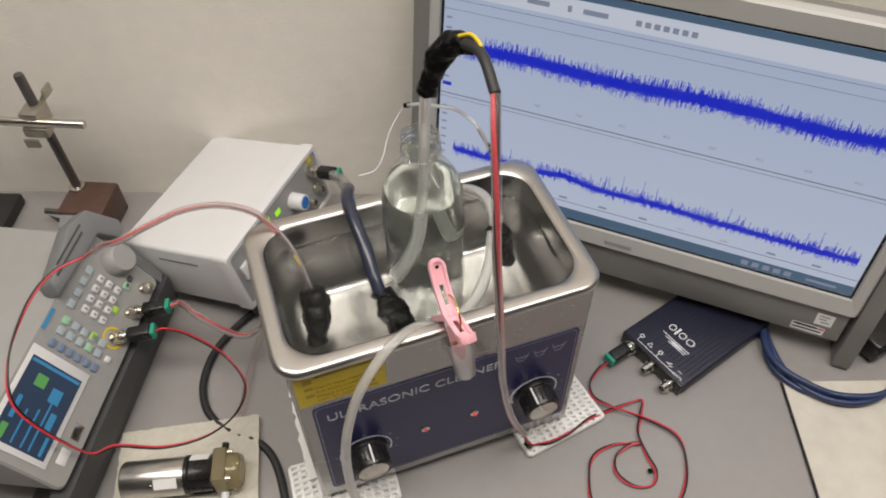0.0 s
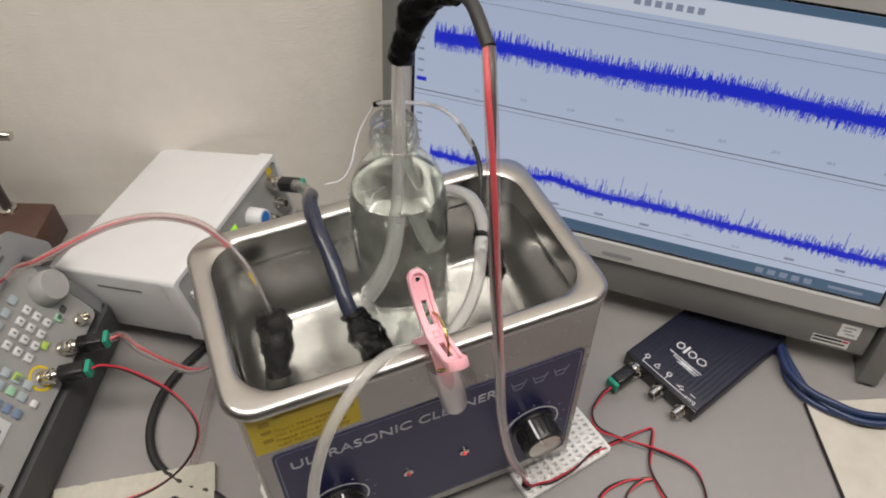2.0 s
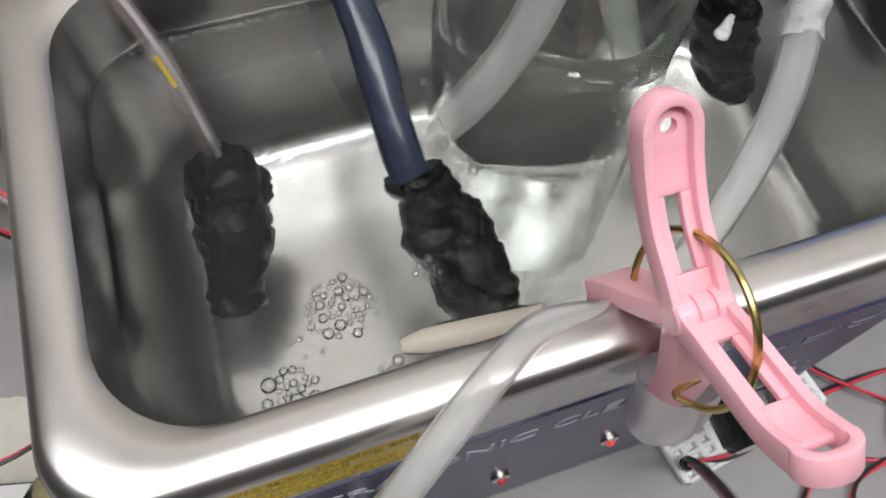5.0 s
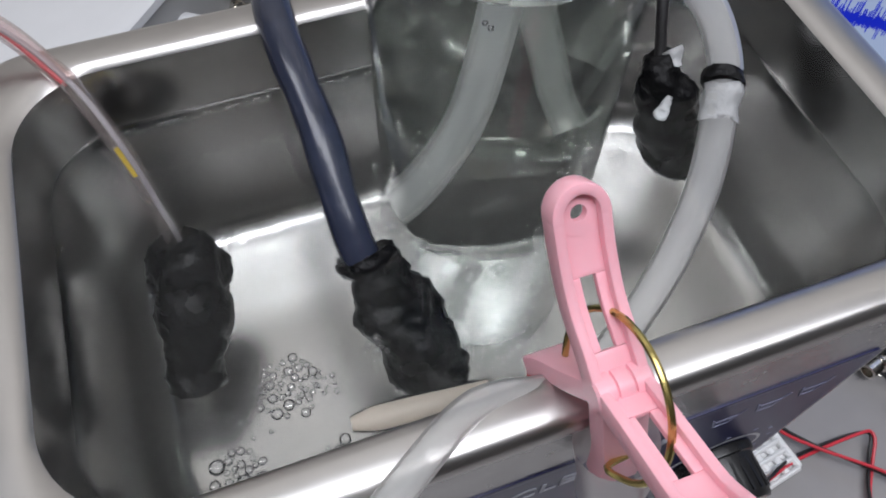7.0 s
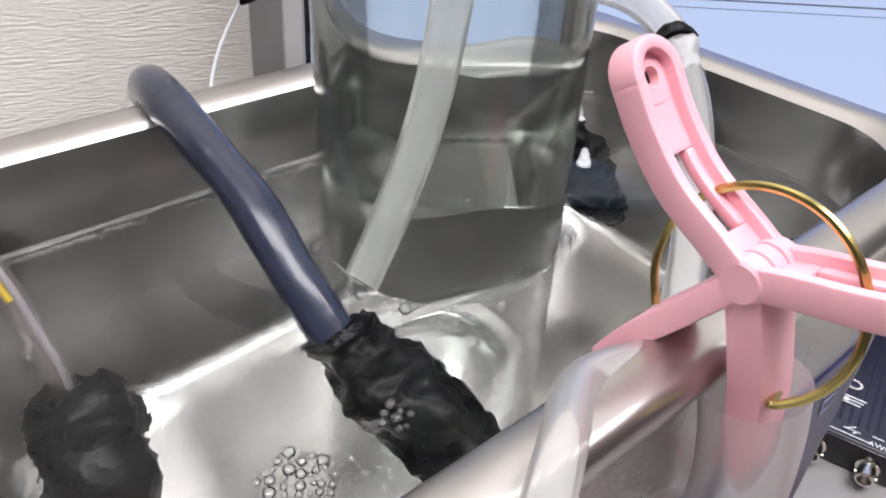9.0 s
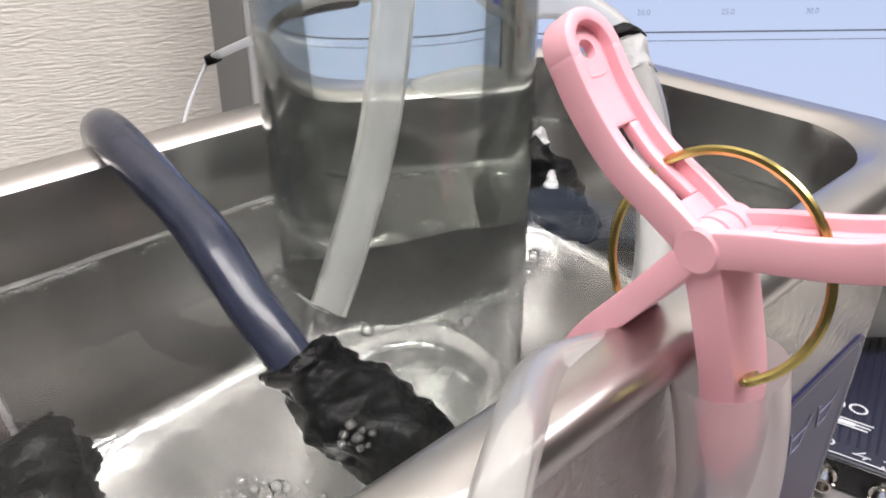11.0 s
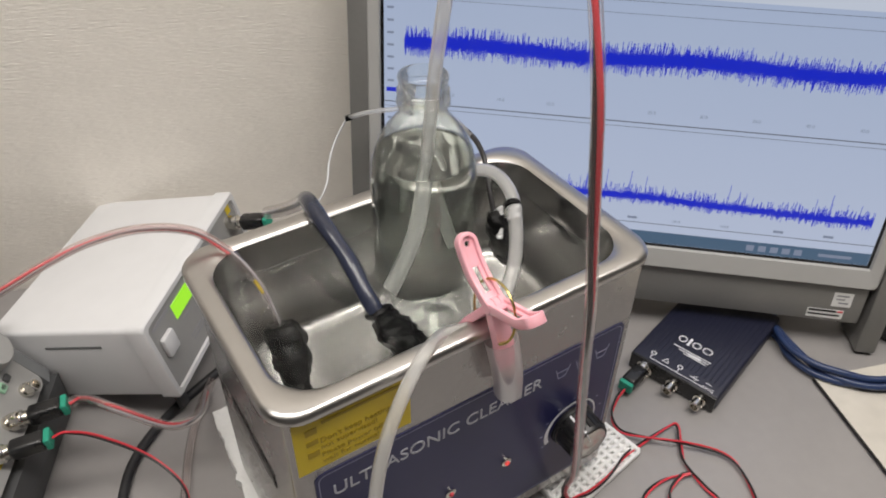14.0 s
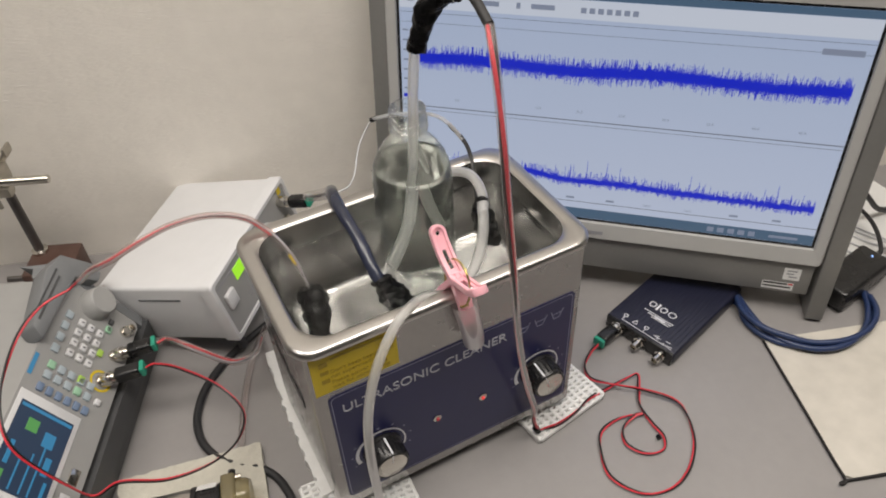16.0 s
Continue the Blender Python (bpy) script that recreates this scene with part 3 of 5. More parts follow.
for k in range(40):
    a = random.uniform(0, 6.28)
    r = random.choice((0.0004, 0.0006, 0.0008, 0.0018))
    bmesh.ops.create_icosphere(foam, subdivisions=2, radius=r, matrix=Matrix.Translation((BX + (BR + r + 0.0008) * math.cos(a), BY + (BR + r + 0.0008) * math.sin(a), WATERLINE + 0.0008)))
foam_ob = part("water_bubbles", foam, BUBBLE, None)
foam_ob.visible_shadow = False
tagged(foam_ob, "small clear bubbles clustered on the tank water", "bubbles", kind="stuff")

# ---- the sealed probes and their leads ----
# in the bottle: a milky tube with a sealed black head and the tall red and black lead
probe = thing("bottle_probe", "milky tube probe in the bottle with black head and long lead", "probe")
part("tube", sweep([(0.0077, 0.0597, 0.4371), (0.0088, 0.0705, 0.3979), (0.0112, 0.0808, 0.3631), (0.0107, 0.0879, 0.3122), (0.0079, 0.0933, 0.2628), (0.0027, 0.0986, 0.2280), (-0.0024, 0.1031, 0.2010)], 0.0039, 20), SILICONE, probe, "milky white tube")
part("sealed_head", lump([(0.0066, 0.0554, 0.4312), (0.0103, 0.0552, 0.4462), (0.0163, 0.0521, 0.4631), (0.0238, 0.0449, 0.4726), (0.0277, 0.0359, 0.4739)], lambda t: 0.0064 + 0.0026 * math.sin(math.pi * t) - 0.002 * t, 0.85), SEAL, probe, "lump of glossy black sealant", crease=80)
MAIN = [(0.0239, 0.0418, 0.4744), (0.0281, 0.0194, 0.4800), (0.0268, -0.0060, 0.4706), (0.0208, -0.0228, 0.4555), (0.0180, -0.0334, 0.4327), (0.0160, -0.0419, 0.4058), (0.0157, -0.0473, 0.3739), (0.0169, -0.0520, 0.3358),
    (0.0183, -0.0565, 0.2977), (0.0223, -0.0567, 0.2469), (0.0327, -0.0525, 0.1888), (0.0468, -0.0435, 0.1374), (0.0647, -0.0289, 0.0836), (0.0719, -0.0187, 0.0564), (0.0782, -0.0113, 0.0300), (0.0830, -0.0115, 0.0125)]
part("clear_sleeve", sweep(MAIN[2:-2], 0.0032, 14), PVC, probe, "clear plastic sleeve")
part("dark_sleeve", sweep(MAIN[0:3], 0.0033, 14), RUBBER, probe, "black shrink sleeve")
part("yellow_loop", sweep([(0.0220, 0.0394, 0.4804), (0.0269, 0.0316, 0.4848), (0.0291, 0.0224, 0.4822), (0.0284, 0.0267, 0.4763), (0.0246, 0.0357, 0.4770)], 0.0012, 8), YELLOW, probe, "yellow wire loop")
TAIL = [(0.0830, -0.0115, 0.0125), (0.0935, -0.0122, 0.0100), (0.1068, -0.0147, 0.0105), (0.1298, -0.0120, 0.0115), (0.1518, -0.0048, 0.0110), (0.1753, 0.0002, 0.0040), (0.2132, 0.0002, 0.0060), (0.2200, -0.0038, 0.0070), (0.2118, -0.0158, 0.0040),
    (0.1988, -0.0343, 0.0035), (0.1953, -0.0585, 0.0035), (0.1953, -0.0767, 0.0035), (0.1843, -0.0887, 0.0035), (0.1663, -0.0828, 0.0035), (0.1568, -0.0648, 0.0035), (0.1648, -0.0488, 0.0045), (0.1848, -0.0428, 0.0060), (0.1925, -0.0457, 0.0060),
    (0.1708, -0.0367, 0.0035), (0.1450, -0.0398, 0.0035), (0.1300, -0.0572, 0.0035), (0.1198, -0.0865, 0.0035), (0.1345, -0.1152, 0.0035), (0.1617, -0.1260, 0.0035), (0.1913, -0.1185, 0.0035), (0.2183, -0.0963, 0.0035),
    (0.2343, -0.0663, 0.0035), (0.2333, -0.0463, 0.0050), (0.2118, -0.0223, 0.0080), (0.1855, 0.0018, 0.0085), (0.1738, 0.0202, 0.0050), (0.1780, 0.0367, 0.0060), (0.1942, 0.0478, 0.0090), (0.2062, 0.0513, 0.0110)]
part("red_wire", sweep(MAIN[2:], 0.0015, 8, offset=0.0014, twist=9), RED, probe, "red insulated wire")
part("black_wire", sweep(MAIN[2:], 0.0015, 8, offset=-0.0014, twist=9), DARK_WIRE, probe, "black insulated wire")
part("red_wire", sweep(TAIL, 0.00095, 8, offset=0.00105, twist=38), RED, probe, "red insulated wire")
part("black_wire", sweep(TAIL, 0.00095, 8, offset=-0.00105, twist=38), DARK_WIRE, probe, "black insulated wire")
part("tie", lump([(0.0810, -0.0112, 0.0180), (0.0835, -0.0117, 0.0110)], 0.0034, 0.2), SEAL, probe, crease=80)
part("tie", lump([(0.1905, -0.0725, 0.0035), (0.1893, -0.0767, 0.0035)], 0.0026, 0.2), SEAL, probe, crease=80)


def bnc(parent, m, name="bnc_socket", mat=CHROME):
    """A bayonet socket that points along local z."""
    ob = part(name, lathe([(0.0062, 0), (0.0062, 0.003), (0.0048, 0.0032), (0.0048, 0.0125), (0.0042, 0.0128), (0.0036, 0.0128), (0.0036, 0.006), (0, 0.006)], 24, m), mat, parent, "nickel bayonet socket")
    for s in (-1, 1):
        part("lug", lathe([(0.0009, 0), (0.0009, 0.0013), (0, 0.0013)], 10, m @ Matrix.Translation((0, s * 0.0047, 0.0085)) @ Matrix.Rotation(radians(-90 * s), 4, "X")), mat, ob)
    return ob


def bnc_adapter(parent, m):
    """A black screw-terminal plug with a nickel collar, along local z."""
    part("collar", lathe([(0.0052, 0.002), (0.0072, 0.0024), (0.0072, 0.0115), (0.0060, 0.0125), (0.0058, 0.016), (0, 0.016)], 24, m), CHROME, parent, "nickel bayonet collar")
    part("plug_body", box(0.0145, 0.0135, 0.026, (0, 0, 0.0285), 0.0035, 3, m), BLACK, parent, "black plastic plug body")
    part("terminal_block", box(0.0135, 0.0110, 0.0045, (0, 0, 0.0432), 0.0006, 1, m), GREEN, parent, "green screw terminal")


def aim(at, to):
    return look(at, Vector(at) * 2 - Vector(to))


bnc_adapter(probe, aim((0.2512, 0.0640, 0.0115), (0.2032, 0.0513, 0.0115)))

# left probe: clear sleeved red lead over the rim into a black lump
left_probe = thing("tank_probe", "black sealed probe in the tank on a clear-sleeved pink lead", "probe", group="tank probes")
PINKLINE = [(-0.2774, 0.2186, 0.2043), (-0.2671, 0.2092, 0.2166), (-0.2527, 0.1944, 0.2355), (-0.2356, 0.1837, 0.2467), (-0.2075, 0.1857, 0.2544), (-0.1787, 0.1927, 0.2553), (-0.1471, 0.1858, 0.2576), (-0.1195, 0.1660, 0.2575), (-0.1028, 0.1471, 0.2453), (-0.0941, 0.1281, 0.2299), (-0.0907, 0.1172, 0.2056), (-0.0896, 0.1133, 0.1872)]
part("clear_sleeve", sweep(PINKLINE[8:], 0.0031, 14), PVC, left_probe, "clear plastic sleeve end")
part("clear_sleeve", sweep(PINKLINE[1:9], 0.0032, 14), PVC_PINK, left_probe, "clear sleeve tinted pink by its wires")
part("red_wire", sweep(PINKLINE[:9], 0.0010, 8, offset=0.0010, twist=5), RED, left_probe, "red insulated wire")
part("black_wire", sweep(PINKLINE[:], 0.0009, 8, offset=-0.0012, twist=5), GREY_INK, left_probe, "grey insulated wire")
part("yellow_tag", sweep([(-0.0957, 0.1301, 0.2310), (-0.0931, 0.1243, 0.2229)], 0.0012, 8), YELLOW, left_probe, "yellow wire end")
part("sealed_head", lump([(-0.0887, 0.1153, 0.1893), (-0.0885, 0.1085, 0.1830), (-0.0902, 0.0960, 0.1733), (-0.0936, 0.0827, 0.1633), (-0.0966, 0.0728, 0.1551)], lambda t: 0.0090 + 0.0050 * math.sin(math.pi * min(1, t * 1.15)), 1.0), SEAL, left_probe, "lump of black sealant", crease=80)

mid_probe = thing("tank_probe", "black sealed probe in the tank on a thick dark-blue lead", "probe", group="tank probes")
BLUELINE = [(-0.0279, 0.3005, 0.1517), (-0.0260, 0.2606, 0.1794), (-0.0305, 0.2085, 0.2198), (-0.0322, 0.1869, 0.2373), (-0.0367, 0.1686, 0.2468), (-0.0384, 0.1519, 0.2474), (-0.0377, 0.1334, 0.2425), (-0.0359, 0.1132, 0.2347), (-0.0361, 0.0933, 0.2244), (-0.0349, 0.0791, 0.2143), (-0.0332, 0.0721, 0.2068)]
part("clear_sleeve", sweep(BLUELINE[:5], 0.0058, 16), PVC, mid_probe, "clear plastic sleeve end")
part("blue_sleeve", sweep(BLUELINE[3:], lambda t: 0.0062 + 0.0006 * noise.noise(Vector((t * 9, 3, 1))), 18), BLUE_SLEEVE, mid_probe, "glossy dark blue sleeve")
part("core_wire", sweep(BLUELINE[:4], 0.0018, 8), DARK_WIRE, mid_probe)
part("sealed_head", lump([(-0.0330, 0.0800, 0.2125), (-0.0305, 0.0730, 0.2060), (-0.0275, 0.0610, 0.1990), (-0.0250, 0.0475, 0.1920), (-0.0225, 0.0345, 0.1850)], lambda t: 0.0074 + 0.0046 * math.sin(math.pi * min(1.0, 0.10 + t * 0.80)), 1.15, 120), SEAL, mid_probe, "lump of black sealant", crease=80)
part("white_patch", lump([(-0.0352, 0.0545, 0.2030), (-0.0345, 0.0510, 0.2005), (-0.0330, 0.0475, 0.1975)], 0.0019, 0.9, 160), DAB, mid_probe, "dab of white sealant", crease=80)

right_probe = thing("tank_probe", "black sealed probe with white dabs hanging beside the bottle", "probe", group="tank probes")
part("lead", sweep([(0.0885, 0.1172, 0.2204), (0.0934, 0.1329, 0.2376), (0.0996, 0.1494, 0.2512), (0.1037, 0.1709, 0.2564), (0.1042, 0.2015, 0.2573)], 0.0021, 10), DARK_WIRE, right_probe, "black lead")
part("thin_tube", sweep([(0.1037, 0.1709, 0.2564), (0.1042, 0.2015, 0.2583), (0.1010, 0.2252, 0.2562), (0.0973, 0.2575, 0.2428), (0.0853, 0.2758, 0.2354), (0.0758, 0.2923, 0.2282), (0.0622, 0.3068, 0.2199)], 0.0021, 12), SILICONE, right_probe, "thin clear tube")
part("tube_knot", lump([(0.0653, 0.3047, 0.2209), (0.0601, 0.3084, 0.2185)], 0.0028, 0.3), SEAL, right_probe, crease=80)
part("thin_wire", sweep([(0.0611, 0.3079, 0.2190), (0.0518, 0.3083, 0.2058), (0.0424, 0.3046, 0.1938), (0.0353, 0.2988, 0.1833), (0.0269, 0.2884, 0.1711), (0.0147, 0.2836, 0.1587), (-0.0017, 0.2887, 0.1530)], 0.0009, 8), WHITE, right_probe, "thin white wire")
part("sealed_head", lump([(0.0890, 0.1182, 0.2225), (0.0886, 0.1095, 0.2117), (0.0887, 0.1032, 0.1960), (0.0910, 0.0971, 0.1782), (0.0942, 0.0927, 0.1676)], lambda t: 0.0060 + 0.0050 * math.sin(math.pi * min(1, t * 1.05)), 1.0), SEAL, right_probe, "lump of black sealant", crease=80)
part("white_patch", lump([(0.0906, 0.1160, 0.2254), (0.0906, 0.1110, 0.2220)], 0.0031, 0.6, 160), DAB, right_probe, "dab of white sealant", crease=80)
part("white_patch", lump([(0.0866, 0.1035, 0.2165), (0.0825, 0.1010, 0.2139), (0.0805, 0.0990, 0.2112)], 0.0024, 0.6, 160), DAB, right_probe, "dab of white sealant", crease=80)

# ---- the milky tubes and the peg on the rim ----
siphon = thing("siphon_tube", "milky silicone tube pegged to the rim and hanging down the front", "tube")
part("tube", sweep([(0.0528, 0.1377, 0.2505), (0.0615, 0.1208, 0.2667), (0.0675, 0.1000, 0.2765), (0.0678, 0.0826, 0.2780), (0.0643, 0.0672, 0.2746), (0.0602, 0.0600, 0.2708)], 0.0044, 16), SILICONE, siphon, "milky silicone tube")
part("tube", sweep([(0.0602, 0.0600, 0.2708), (0.0556, 0.0510, 0.2633), (0.0509, 0.0437, 0.2539), (0.0443, 0.0369, 0.2440), (0.0345, 0.0293, 0.2368), (0.0212, 0.0210, 0.2326), (0.0089, 0.0146, 0.2326)], 0.0046, 16), SILICONE, siphon, "milky silicone tube")
part("joint", lump([(0.0576, 0.0550, 0.2670), (0.0612, 0.0621, 0.2722)], 0.0049, 0.5, 200, 20, 6), DAB, siphon, "white tape over the joint", crease=80)
part("joint_tie", lump([(0.0612, 0.0621, 0.2722), (0.0629, 0.0651, 0.2737)], 0.0057, 0.4, 200, 20, 6), SEAL, siphon, "black tie round the joint", crease=80)
SIPH = [(0.0069, 0.0112, 0.2375), (-0.0055, 0.0116, 0.2400), (-0.0239, 0.0127, 0.2437), (-0.0439, 0.0007, 0.2498), (-0.0636, -0.0113, 0.2438), (-0.0798, -0.0194, 0.2255), (-0.0915, -0.0264, 0.2002), (-0.0993, -0.0341, 0.1726), (-0.1018, -0.0377, 0.1299), (-0.1001, -0.0379, 0.0731), (-0.0968, -0.0398, 0.0200), (-0.0938, -0.0510, 0.0065)]
part("tube", sweep(SIPH, 0.0040, 18), SILICONE, siphon, "milky silicone tube")
part("inner_tube", sweep([(-0.0521, 0.0318, 0.1991), (-0.0298, 0.0294, 0.2003), (-0.0115, 0.0255, 0.2076)], lambda t: 0.0045 * min(1.0, 0.55 + 3.0 * t), 16), SILICONE_TAN, siphon, "tan tube end under water")

peg = thing("clothes_peg", "pink plastic clothes peg with a wire spring, clipped on the rim", "peg")


def bar(points, width, thick, taper=1.0, bm=None, at=0.0, sub=6):
    """A moulded arm with a U section: x across, bent in the y-z plane."""
    bm = bm or bmesh.new()
    line = smooth_line([(at + p[0], p[1], p[2]) for p in points], sub)
    n = len(line)
    rings = []
    for i, p in enumerate(line):
        d = (line[min(i + 1, n - 1)] - line[max(i - 1, 0)]).normalized()
        side = Vector((1, 0, 0))
        up = side.cross(d).normalized()
        w = width / 2 * (1 + (taper - 1) * i / (n - 1))
        prof = [(-w, -thick / 2), (w, -thick / 2), (w, thick / 2), (-w, thick / 2)]
        rings.append([bm.verts.new(p + side * a + up * b) for a, b in prof])
    for a, b in zip(rings, rings[1:]):
        for k in range(4):
            j = (k + 1) % 4
            bm.faces.new((a[k], a[j], b[j], b[k]))
    bm.faces.new(rings[0][::-1])
    bm.faces.new(rings[-1])
    return bm


def soften(bm, d=0.0007):
    bmesh.ops.recalc_face_normals(bm, faces=bm.faces)
    sharp = [e for e in bm.edges if len(e.link_faces) == 2 and e.calc_face_angle() > 0.7]
    bmesh.ops.bevel(bm, geom=sharp, offset=d, segments=2, affect="EDGES", profile=0.5)
    return bm


HINGE = (0.0022, 0.0001, 0.2649)
LEVER_A = [(0.0016, 0.0294, 0.2892), (0.0017, 0.0241, 0.2820), (0.0018, 0.0164, 0.2745), (0.0021, 0.0071, 0.2690), HINGE]
LEVER_B = [(0.0030, -0.0333, 0.2800), (0.0030, -0.0267, 0.2741), (0.0030, -0.0180, 0.2704), (0.0025, -0.0080, 0.2677), HINGE]


def lever(points, width):
    for s in (-1, 1):
        part("arm_rail", soften(bar(points, 0.0026, 0.0062, bm=None, at=s * width / 2)), PINK, peg)
    inner_line = [(p[0], p[1], p[2]) for p in points]
    web = bmesh.new()
    line = smooth_line(inner_line, 4)
    k0, k1 = int(len(line) * 0.36), int(len(line) * 0.72)
    for run, spots in ((line[1 : k0 + 1], ((0, width),)), (line[k0 : k1 + 1], ((-width * 0.33, width * 0.34), (width * 0.33, width * 0.34))), (line[k1:], ((0, width),))):
        for shift, wide in spots:
            bar([tuple(p) for p in run], wide, 0.0020, bm=web, at=shift, sub=2)
    part("arm_web", soften(web, 0.0004), PINK, peg)


lever(LEVER_A, 0.0105)
lever(LEVER_B, 0.0100)
# rounded heads
def arm_head(tip, after, reach):
    """The rounded end that joins a lever's two rails; gives the lever's axis and normal."""
    tip, after = Vector(tip), Vector(after)
    along = (tip - after).normalized()
    normal = Vector((1, 0, 0)).cross(along).normalized()
    bm = bmesh.new()
    rings = []
    for k in range(15):
        a = -0.25 + (math.pi + 0.5) * k / 14
        out = Vector((0.00525 * math.cos(a), 0, 0)) + along * (reach * math.sin(a))
        unit = out.normalized()
        rings.append([bm.verts.new(tip + out + unit * u + normal * v) for u, v in ((-0.0013, -0.0031), (0.0013, -0.0031), (0.0013, 0.0031), (-0.0013, 0.0031))])
    for r0, r1 in zip(rings, rings[1:]):
        for k in range(4):
            j = (k + 1) % 4
            bm.faces.new((r0[k], r0[j], r1[j], r1[k]))
    bm.faces.new(rings[0][::-1])
    bm.faces.new(rings[-1])
    part("arm_head", soften(bm, 0.0006), PINK, peg)
    return along, normal


axis, face_n = arm_head(LEVER_A[0], LEVER_A[1], 0.0056)
arm_head(LEVER_B[0], LEVER_B[1], 0.0036)
plate_bm = bmesh.new()
c0 = Vector(LEVER_A[0])
inner_ring, outer_ring = [], []
for k in range(24):
    a = 2 * math.pi * k / 24
    w = Vector((1, 0, 0)) * math.cos(a) + axis * math.sin(a)
    inner_ring.append(c0 + w * 0.0018)
    outer_ring.append(c0 + w * 0.0050)
loft([[p - face_n * 0.001 for p in inner_ring], [p - face_n * 0.001 for p in outer_ring], [p + face_n * 0.001 for p in outer_ring], [p + face_n * 0.001 for p in inner_ring], [p - face_n * 0.001 for p in inner_ring]], bm=plate_bm)
bmesh.ops.recalc_face_normals(plate_bm, faces=plate_bm.faces)
part("head_plate", plate_bm, PINK, peg, "head plate with a round hole")
part("hinge", lathe([(0, -0.0066), (0.0036, -0.0066), (0.0042, -0.006), (0.0042, -0.0024), (0.0035, -0.0022), (0.0035, -0.0018), (0.0042, -0.0016), (0.0042, 0.0016), (0.0035, 0.0018), (0.0035, 0.0022), (0.0042, 0.0024), (0.0042, 0.006), (0.0036, 0.0066), (0, 0.0066)], 24, Matrix.Translation(HINGE) @ Matrix.Rotation(radians(90), 4, "Y")), PINK, peg, "hinge barrel")
part("inner_jaw", soften(bar([HINGE, (0.0011, 0.0090, 0.2521), (0.0006, 0.0170, 0.2411), (0.0001, 0.0220, 0.2321)], 0.0125, 0.0052)), PINK, peg)
part("outer_jaw", soften(bar([HINGE, (0.0036, -0.0040, 0.2501), (0.0056, -0.0065, 0.2361), (0.0076, -0.0070, 0.2181)], 0.0115, 0.0070)), PINK, peg)
part("inner_pad", soften(bar([(0.0006, 0.0155, 0.2401), (0.0001, 0.0195, 0.2321), (0.0001, 0.0180, 0.2271)], 0.0120, 0.0026), 0.0004), RED, peg, "red grip pad")
RINGC = Vector((0.0022, 0.0002, 0.2591))
spring = [RINGC + Vector((0.004 * math.sin(a), 0.0190 * math.cos(a), 0.0190 * math.sin(a))) for a in (radians(-35 + 270 * k / 16) for k in range(17))]
part("spring", sweep([tuple(p) for p in spring] + [(0.0068, -0.0090, 0.2401)], 0.00085, 8, sub=4), BRASS, peg, "brass-coloured wire spring")
part("clear_cup", sweep([(0.0046, -0.0050, 0.2411), (0.0066, -0.0070, 0.2281), (0.0091, -0.0080, 0.2131), (0.0111, -0.0075, 0.2001), (0.0126, -0.0065, 0.1901)], lambda t: 0.0102 - 0.0012 * t, 24, closed_ends=False), CUP, peg, "milky tube sleeve over the outer jaw")


# ---- all-in-one monitor ----
def axes(o, x, y, z):
    return Matrix(((x[0], y[0], z[0], o[0]), (x[1], y[1], z[1], o[1]), (x[2], y[2], z[2], o[2]), (0, 0, 0, 1)))


SCREEN_POSE = Matrix.Translation((0.2712, 0.1652, 0.2134)) @ Matrix.Rotation(radians(-41.8), 4, "Z") @ Matrix.Rotation(radians(-8.3), 4, "X")
monitor = thing("desktop_computer", "silver all-in-one desktop computer with a white bezel, screen lit", "computer", SCREEN_POSE)
U0, U1, V0, V1 = -0.2275, 0.2450, -0.1165, 0.1480
part("screen", box(U1 - U0, 0.004, V1 - V0, ((U0 + U1) / 2, 0.0025, (V0 + V1) / 2)), SCREEN, monitor, "lit pale blue screen with two blue traces", smooth=False)
frame_bm = loft([[(x, y, z) for x, z in rounded(U0 - g, V0 - h, U1 + g, V1 + h, r, 3)] for g, h, r, y in ((0.0, 0.0, 0.0005, 0.003), (0.0008, 0.0008, 0.001, -0.0035), (0.010, 0.0195, 0.004, -0.0055), (0.0125, 0.0215, 0.005, -0.003), (0.0125, 0.0215, 0.005, 0.012))])
part("bezel", frame_bm, BEZEL, monitor, "pearl white screen bezel")
part("inner_frame", loft([[(x, 0.0002, z) for x, z in rounded(U0 - g, V0 - g, U1 + g, V1 + g, 0.0005, 2)] for g in (0.0002, -0.0028)]), BLACK, monitor, "thin black screen edge", smooth=False)
part("back_shell", box(0.488, 0.045, 0.330, (0.0088, 0.036, -0.005), 0.006), SILVER, monitor, "silver rear casing")
grille = part("speaker_grille", box(0.490, 0.012, 0.043, (0.0088, 0.006, -0.1595), 0.002), SILVER, monitor, "silver strip with fine speaker slots")
for k in range(86):
    part("slot", box(0.0008, 0.0006, 0.030, (-0.225 + 0.0022 * k, -0.0002, -0.159)), MID_GREY, grille, smooth=False)
for u, name in ((-0.2475, "side_frame"), (0.2685, "side_frame")):
    part(name, box(0.0200, 0.052, 0.385, (u, 0.0215, -0.0195), 0.003), SILVER, monitor, "silver side frame ending in a foot")
part("rear_stand", box(0.36, 0.10, 0.006, (0.009, 0.105, -0.180), 0.002, m=Matrix.Rotation(radians(8.3), 4, "X") @ Matrix.Translation((0, 0.0, -0.029))), SILVER, monitor)
part("maker_mark", box(0.030, 0.0004, 0.0045, (0.001, -0.0056, -0.1285)), GREY_INK, monitor, "plain grey maker mark", smooth=False)
part("sticker", box(0.018, 0.0004, 0.016, (0.232, -0.0003, -0.1545)), PAPER, monitor, "small white sticker", smooth=False)
